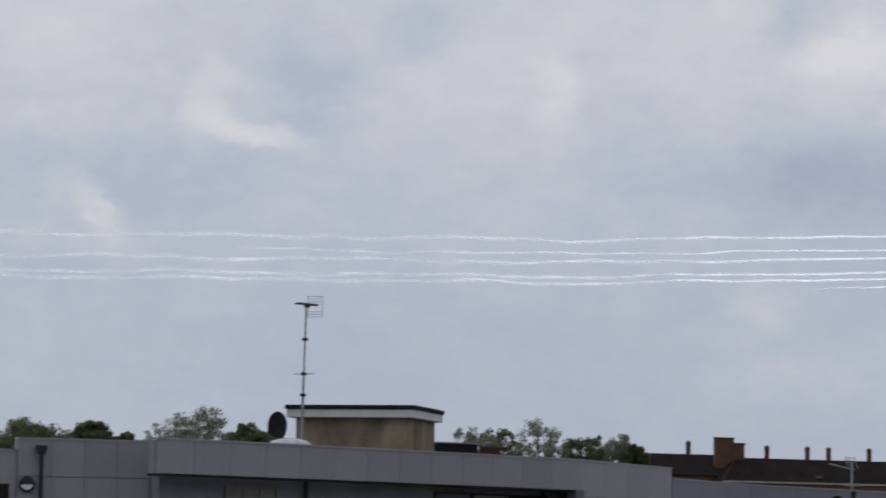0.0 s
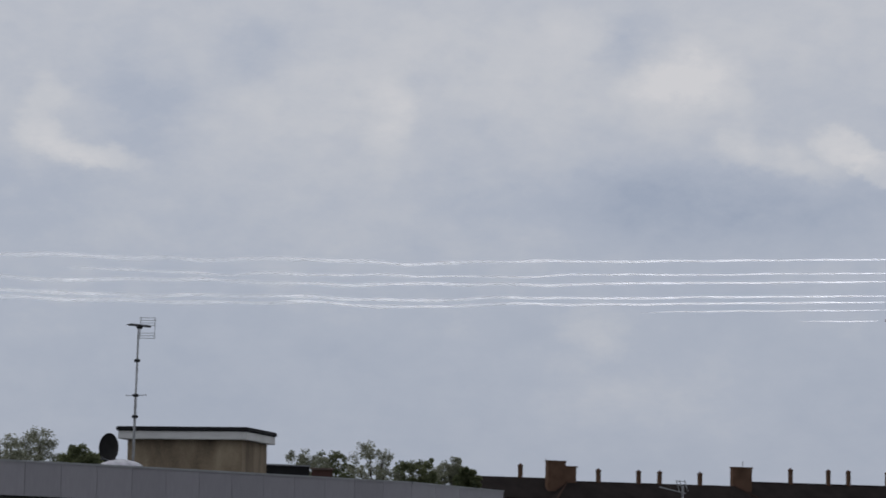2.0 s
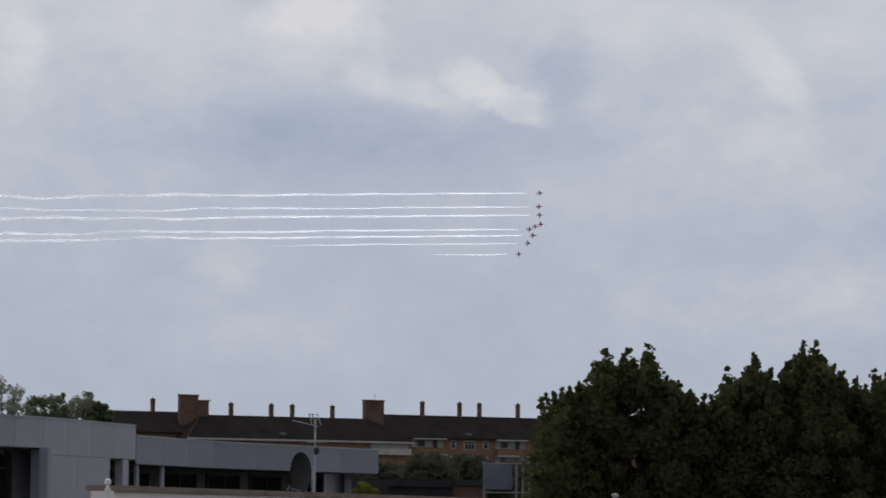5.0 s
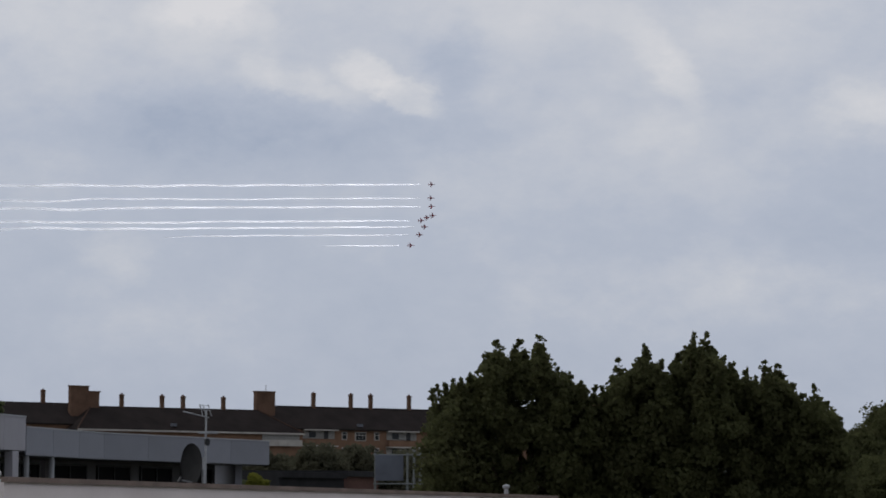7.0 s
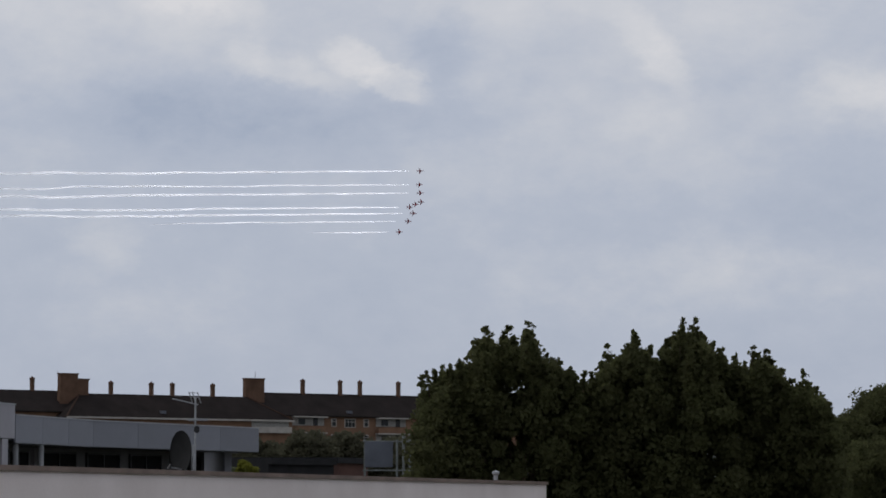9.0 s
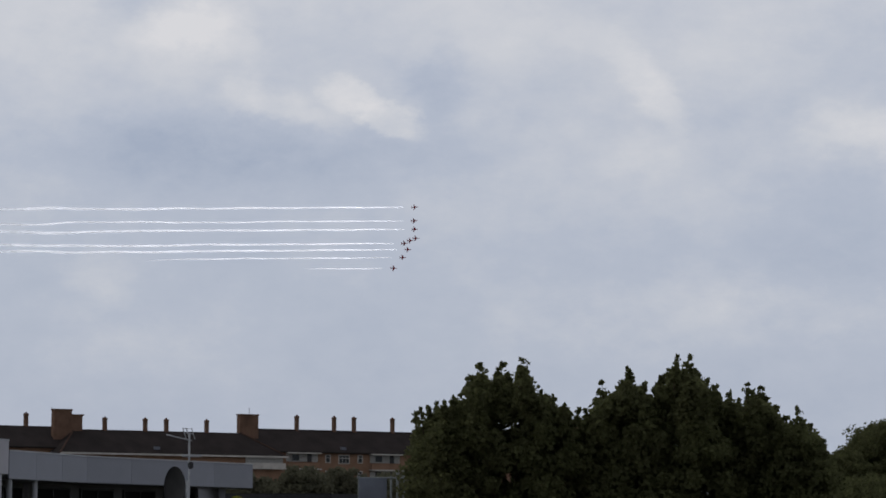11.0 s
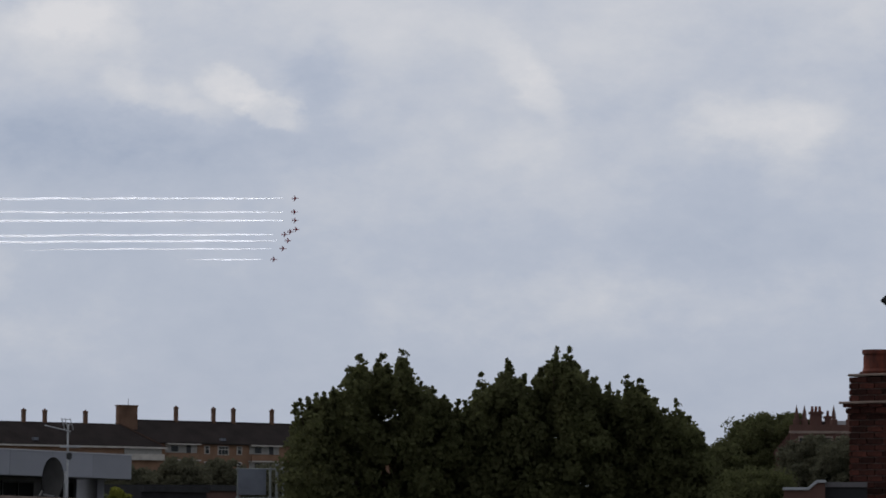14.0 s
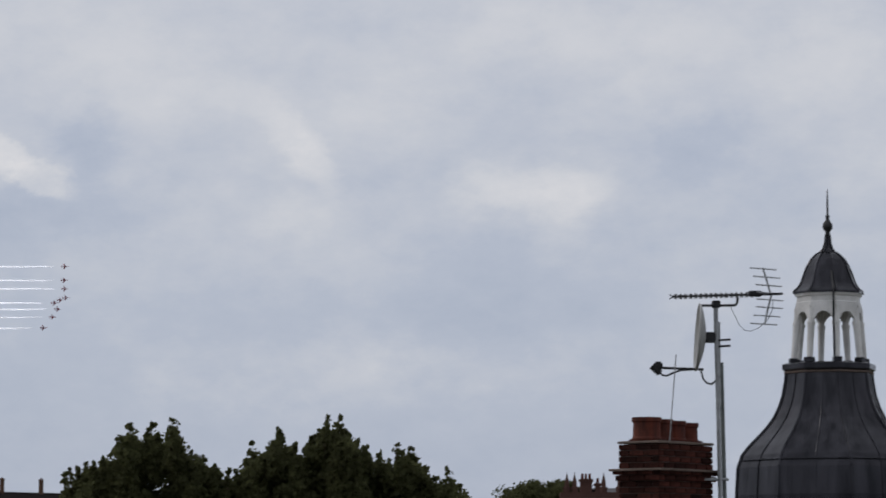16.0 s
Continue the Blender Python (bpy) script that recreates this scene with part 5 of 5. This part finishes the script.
# ---- lead-covered cupola
def cupola():
    d = 75.0
    px = d / 6272.0
    c = spot(22.577, d)
    zl = high(3.71, d)
    t = thing("cupola", pose(c.x, c.y, 0, 0, 0, -22.55), "octagonal lead-clad turret roof with a white open lantern", "cupola")
    start = radians(-90 + 13)

    def down(y):
        """Height of a level y units below the ledge line."""
        return zl - (y - 644.5) * px
    skirt = [(168, 960), (168, 873), (165, 825), (157, 803), (144, 787), (129, 772), (113, 755), (100, 738), (90, 718), (83, 697), (79, 675), (77, 655)]
    part("skirt", lathe([(r * px, down(y)) for r, y in skirt], 8, start), M_LEAD, t, "dull lead sheet skirt")
    part("tower", lathe([(150 * px, 0), (150 * px, down(950))], 8, start), M_REDWALL, t)
    for k in range(8):
        a = start + k * math.tau / 8
        pts = [Vector((r * px * math.cos(a), r * px * math.sin(a), down(y))) for r, y in skirt]
        part("lead_roll", hose(pts, 0.035, 8), M_LEAD, t)
        a2 = start + (k + 0.5) * math.tau / 8
        pts = [Vector(((r * px * 0.925 + 0.004) * math.cos(a2), (r * px * 0.925 + 0.004) * math.sin(a2), down(y))) for r, y in skirt]
        part("seam", hose(pts, 0.014, 6), M_LEAD, t)
    bm = bmesh.new()
    for k in range(8):
        a, b = start + k * math.tau / 8, start + (k + 1) * math.tau / 8
        r = 162.5 * px
        rod((r * math.cos(a), r * math.sin(a), down(812)), (r * math.cos(b), r * math.sin(b), down(812)), 0.014, seg=6, bm=bm)
    part("seam", bm, M_LEAD, t)
    part("ledge", lathe([(78 * px, down(656)), (84 * px, down(652)), (84 * px, down(643)), (79 * px, down(641))], 8, start), M_LEAD, t, "dark lead ledge")
    part("bead", lathe([(80 * px, down(659)), (82 * px, down(657)), (80 * px, down(655.5))], 8, start), M_STONE, t)
    # eight splayed posts on dark feet, arches between
    for k in range(8):
        a = start + k * math.tau / 8
        ca, sa = math.cos(a), math.sin(a)
        part("foot", box((15 * px, 15 * px, 9 * px), (64 * px * ca, 64 * px * sa, down(641)), math.degrees(a), bevel=0.01), M_LEAD, t)
        bm = rod((63 * px * ca, 63 * px * sa, down(632)), (57.5 * px * ca, 57.5 * px * sa, down(573)), 5.2 * px, 6.4 * px, 12)
        rod((57.5 * px * ca, 57.5 * px * sa, down(574)), (57 * px * ca, 57 * px * sa, down(569)), 7.6 * px, 7.6 * px, 12, bm=bm)
        rod((57 * px * ca, 57 * px * sa, down(570)), (56 * px * ca, 56 * px * sa, down(545)), 5.6 * px, 5.6 * px, 12, bm=bm)
        part("post", bm, M_LANTERN, t, "white wooden post")
        # arch panel between this post and the next
        b = start + (k + 1) * math.tau / 8
        p, q = Vector((57 * px * ca, 57 * px * sa, 0)), Vector((57 * px * math.cos(b), 57 * px * math.sin(b), 0))
        n = Vector(((p + q).x, (p + q).y, 0)).normalized() * (3.5 * px)
        bm = bmesh.new()
        cols = []
        for j in range(13):
            f = j / 12
            u = (f - 0.5) / 0.36
            low = down(568) + (math.sqrt(max(0, 1 - u * u)) * 17 * px if abs(u) < 1 else 0)
            e = p.lerp(q, f)
            cols.append([bm.verts.new(v) for v in (e + n + Vector((0, 0, low)), e + n + Vector((0, 0, down(540))), e - n + Vector((0, 0, down(540))), e - n + Vector((0, 0, low)))])
        for g, h in zip(cols, cols[1:]):
            for i in range(4):
                bm.faces.new((g[i], h[i], h[(i + 1) % 4], g[(i + 1) % 4]))
        part("arch", bm, M_LANTERN, t)
    part("entablature", lathe([(59 * px, down(541)), (59 * px, down(534)), (57 * px, down(533)), (57 * px, down(524)), (60 * px, down(522)), (62 * px, down(515))], 8, start), M_LANTERN, t)
    dome = [(62.5, 518), (62.5, 514), (56, 508), (50.5, 501), (46, 490), (42.5, 480), (37.5, 468), (31, 457), (22, 448), (13, 443), (8, 436), (5, 426), (4, 415)]
    part("dome", lathe([(r * px, down(y)) for r, y in dome], 8, start), M_LEAD, t, "small bell-shaped lead dome")
    for k in range(8):
        a = start + k * math.tau / 8
        part("dome_roll", hose([Vector((r * px * math.cos(a), r * px * math.sin(a), down(y))) for r, y in dome], 0.022, 6), M_LEAD, t)
    ac = radians(-90 + 8)
    bm = hose([Vector((r * px * math.cos(ac), r * px * math.sin(ac), down(y))) for r, y in ((40, 480), (60, 506), (67, 514), (67, 518), (62, 522), (62, 570), (67, 632))], 0.022, 6)
    part("conductor", bm, M_DARK, t, "dark lightning conductor strip")
    fin = [(4, 415), (6, 413), (4, 410), (4, 407), (8, 402), (9, 397), (8, 392), (4, 387), (3, 381), (4.5, 379), (2, 377), (1.6, 350), (0.4, 330)]
    part("finial", lathe([(r * px, down(y)) for r, y in fin], 16), M_DARK, t, "dark ball finial and spike", smooth=True)


cupola()


# ---- jets in formation with their smoke
JD = 4300.0
JETS = [(10.235, 5.308), (10.227, 5.088), (10.237, 4.951), (10.256, 4.805), (10.164, 4.768), (10.073, 4.722), (10.128, 4.622), (10.046, 4.494), (9.901, 4.320)]


def jet_model():
    """A small swept-wing trainer, nose towards +x, wings along y."""
    j = thing("jet_aircraft", pose(0, 0, 0), "small red swept-wing jet banking in formation", "aircraft", "jets in formation")
    body = [(0.02, -5.4), (0.42, -5.2), (0.5, -4.0), (0.62, -1.5), (0.68, 1.0), (0.6, 3.0), (0.42, 4.6), (0.2, 5.6), (0.02, 6.1)]
    bm = lathe(body, 16)
    bmesh.ops.rotate(bm, verts=bm.verts, matrix=Matrix.Rotation(radians(90), 3, "Y"))
    part("fuselage", bm, M_RED, j, smooth=True)

    def blade(name, pts, thick, turn=0.0):
        bm = prism(pts, -thick / 2, thick / 2)
        if turn:
            bmesh.ops.rotate(bm, verts=bm.verts, matrix=Matrix.Rotation(radians(turn), 3, "X"))
        part(name, bm, M_RED, j)
    blade("wing", [(1.9, 0.4), (-1.4, 4.7), (-2.3, 4.7), (-1.6, 0.4)], 0.18)
    blade("wing", [(-1.6, -0.4), (-2.3, -4.7), (-1.4, -4.7), (1.9, -0.4)], 0.18)
    blade("tailplane", [(-3.9, 0.2), (-4.9, 2.1), (-5.5, 2.1), (-5.2, 0.2)], 0.12)
    blade("tailplane", [(-5.2, -0.2), (-5.5, -2.1), (-4.9, -2.1), (-3.9, -0.2)], 0.12)
    blade("fin", [(-3.2, 0.3), (-4.8, 2.6), (-5.7, 2.6), (-5.3, 0.3)], 0.12, 90)
    bm = bmesh.new()
    bmesh.ops.create_uvsphere(bm, u_segments=16, v_segments=8, radius=1, matrix=Matrix.LocRotScale((2.6, 0, 0.5), None, (1.7, 0.42, 0.45)))
    part("canopy", bm, M_GLASS, j, "dark canopy", smooth=True)
    return j


def jets_and_smoke():
    first = jet_model()
    for k, (az, el) in enumerate(JETS):
        c = spot(az, JD, high(el, JD))
        m = Matrix.Translation(c) @ pose(0, 0, 0, -72, -2 + k * 0.4, -8) @ Matrix.Scale(0.74, 4)
        if k == 0:
            first.matrix_world = m
        else:
            copy_thing(first, m @ Matrix.Scale(1 / 0.74, 4))
    rng = np.random.default_rng(5)
    for k, (az, el) in enumerate(JETS):
        if k in (4, 3):
            continue
        c = spot(az, JD, high(el, JD))
        long = {1: 1000.0, 7: 300.0, 8: 95.0}.get(k, 1350.0)
        fat = {1: 0.75, 7: 0.7}.get(k, 1.0)
        n = int(long / 5)
        ph = rng.uniform(0, 6, 5)
        bm = bmesh.new()
        seg = 8
        for strand in range(3):
            rings = []
            turn = rng.uniform(0, 6, 4)
            for i in range(n + 1):
                x = -14 - i * long / n
                age = min(1, -x / 900)
                stir = min(1, max(0, (-x - 150) / 500))
                wob = stir * (1.5 * math.sin(x / 47 + ph[0]) + 0.9 * math.sin(x / 19 + ph[1])) + 0.2 * math.sin(x / 14 + ph[2])
                part_y = age * 1.9 * math.sin(x / 38 + turn[0])
                part_z = age * (1.3 * math.sin(x / 33 + turn[1]) + 0.8 * math.sin(x / 12 + turn[2]))
                sink = -0.027 * min(-x, 600.0)
                r = fat * (0.28 + 0.5 * min(1, i / 10)) * (1 + 0.9 * age) * (1 + 0.35 * stir * math.sin(x / 8 + turn[3])) * min(1, 0.05 + (n - i) / 14)
                rings.append([bm.verts.new((x, part_y + r * math.cos(q * math.tau / seg), part_z + wob + sink + r * math.sin(q * math.tau / seg))) for q in range(seg)])
            for a, b in zip(rings, rings[1:]):
                for q in range(seg):
                    bm.faces.new((a[q], a[(q + 1) % seg], b[(q + 1) % seg], b[q]))
        trail = part("smoke_trail", bm, M_SMOKE, None, smooth=True)
        tagged(trail, "long thin white smoke trail behind a jet", "smoke trail", "smoke trails")
        trail.matrix_world = Matrix.Translation(c) @ pose(0, 0, 0, 0, 0, 0)
        trail.visible_shadow = False


jets_and_smoke()


# ---- bricks of the near stack, each its own piece
def stack_bricks():
    s, lw, rw, z0, ztop, zledge = STACK
    me = {}

    def brick(w, x, y, z, rz):
        key = round(w, 3)
        if key not in me:
            ob = part("brick", box((w, 0.05, 0.064), (0, 0, 0), bevel=0.006), M_BRICK, s)
            me[key] = ob.data
        else:
            ob = new("brick", me[key])
            ob.parent = s
        ob.matrix_basis = pose(x, y, z, 0, 0, rz + random.uniform(-0.6, 0.6))
    course, z = 0, z0
    while z < ztop - 0.02:
        grow = 0.055 if zledge - 0.08 < z < zledge - 0.01 else 0.03 if zledge - 0.16 < z < zledge - 0.01 else 0.0
        for face, long in (("x", rw), ("y", lw)):
            u = -grow
            first = 0.1025 if (course + (face == "y")) % 2 else 0.215
            w = first
            while u < long + grow - 0.03:
                w = min(w, long + grow - u)
                mid = u + w / 2
                for far in (0, 1):
                    if face == "x":
                        brick(w - 0.0, mid, (lw - 0.022 + grow) if far else (0.022 - grow), z, 0)
                    else:
                        brick(w - 0.0, (rw - 0.022 + grow) if far else (0.022 - grow), mid, z, 90)
                u += w + 0.011
                w = 0.215
        z += 0.075
        course += 1


stack_bricks()
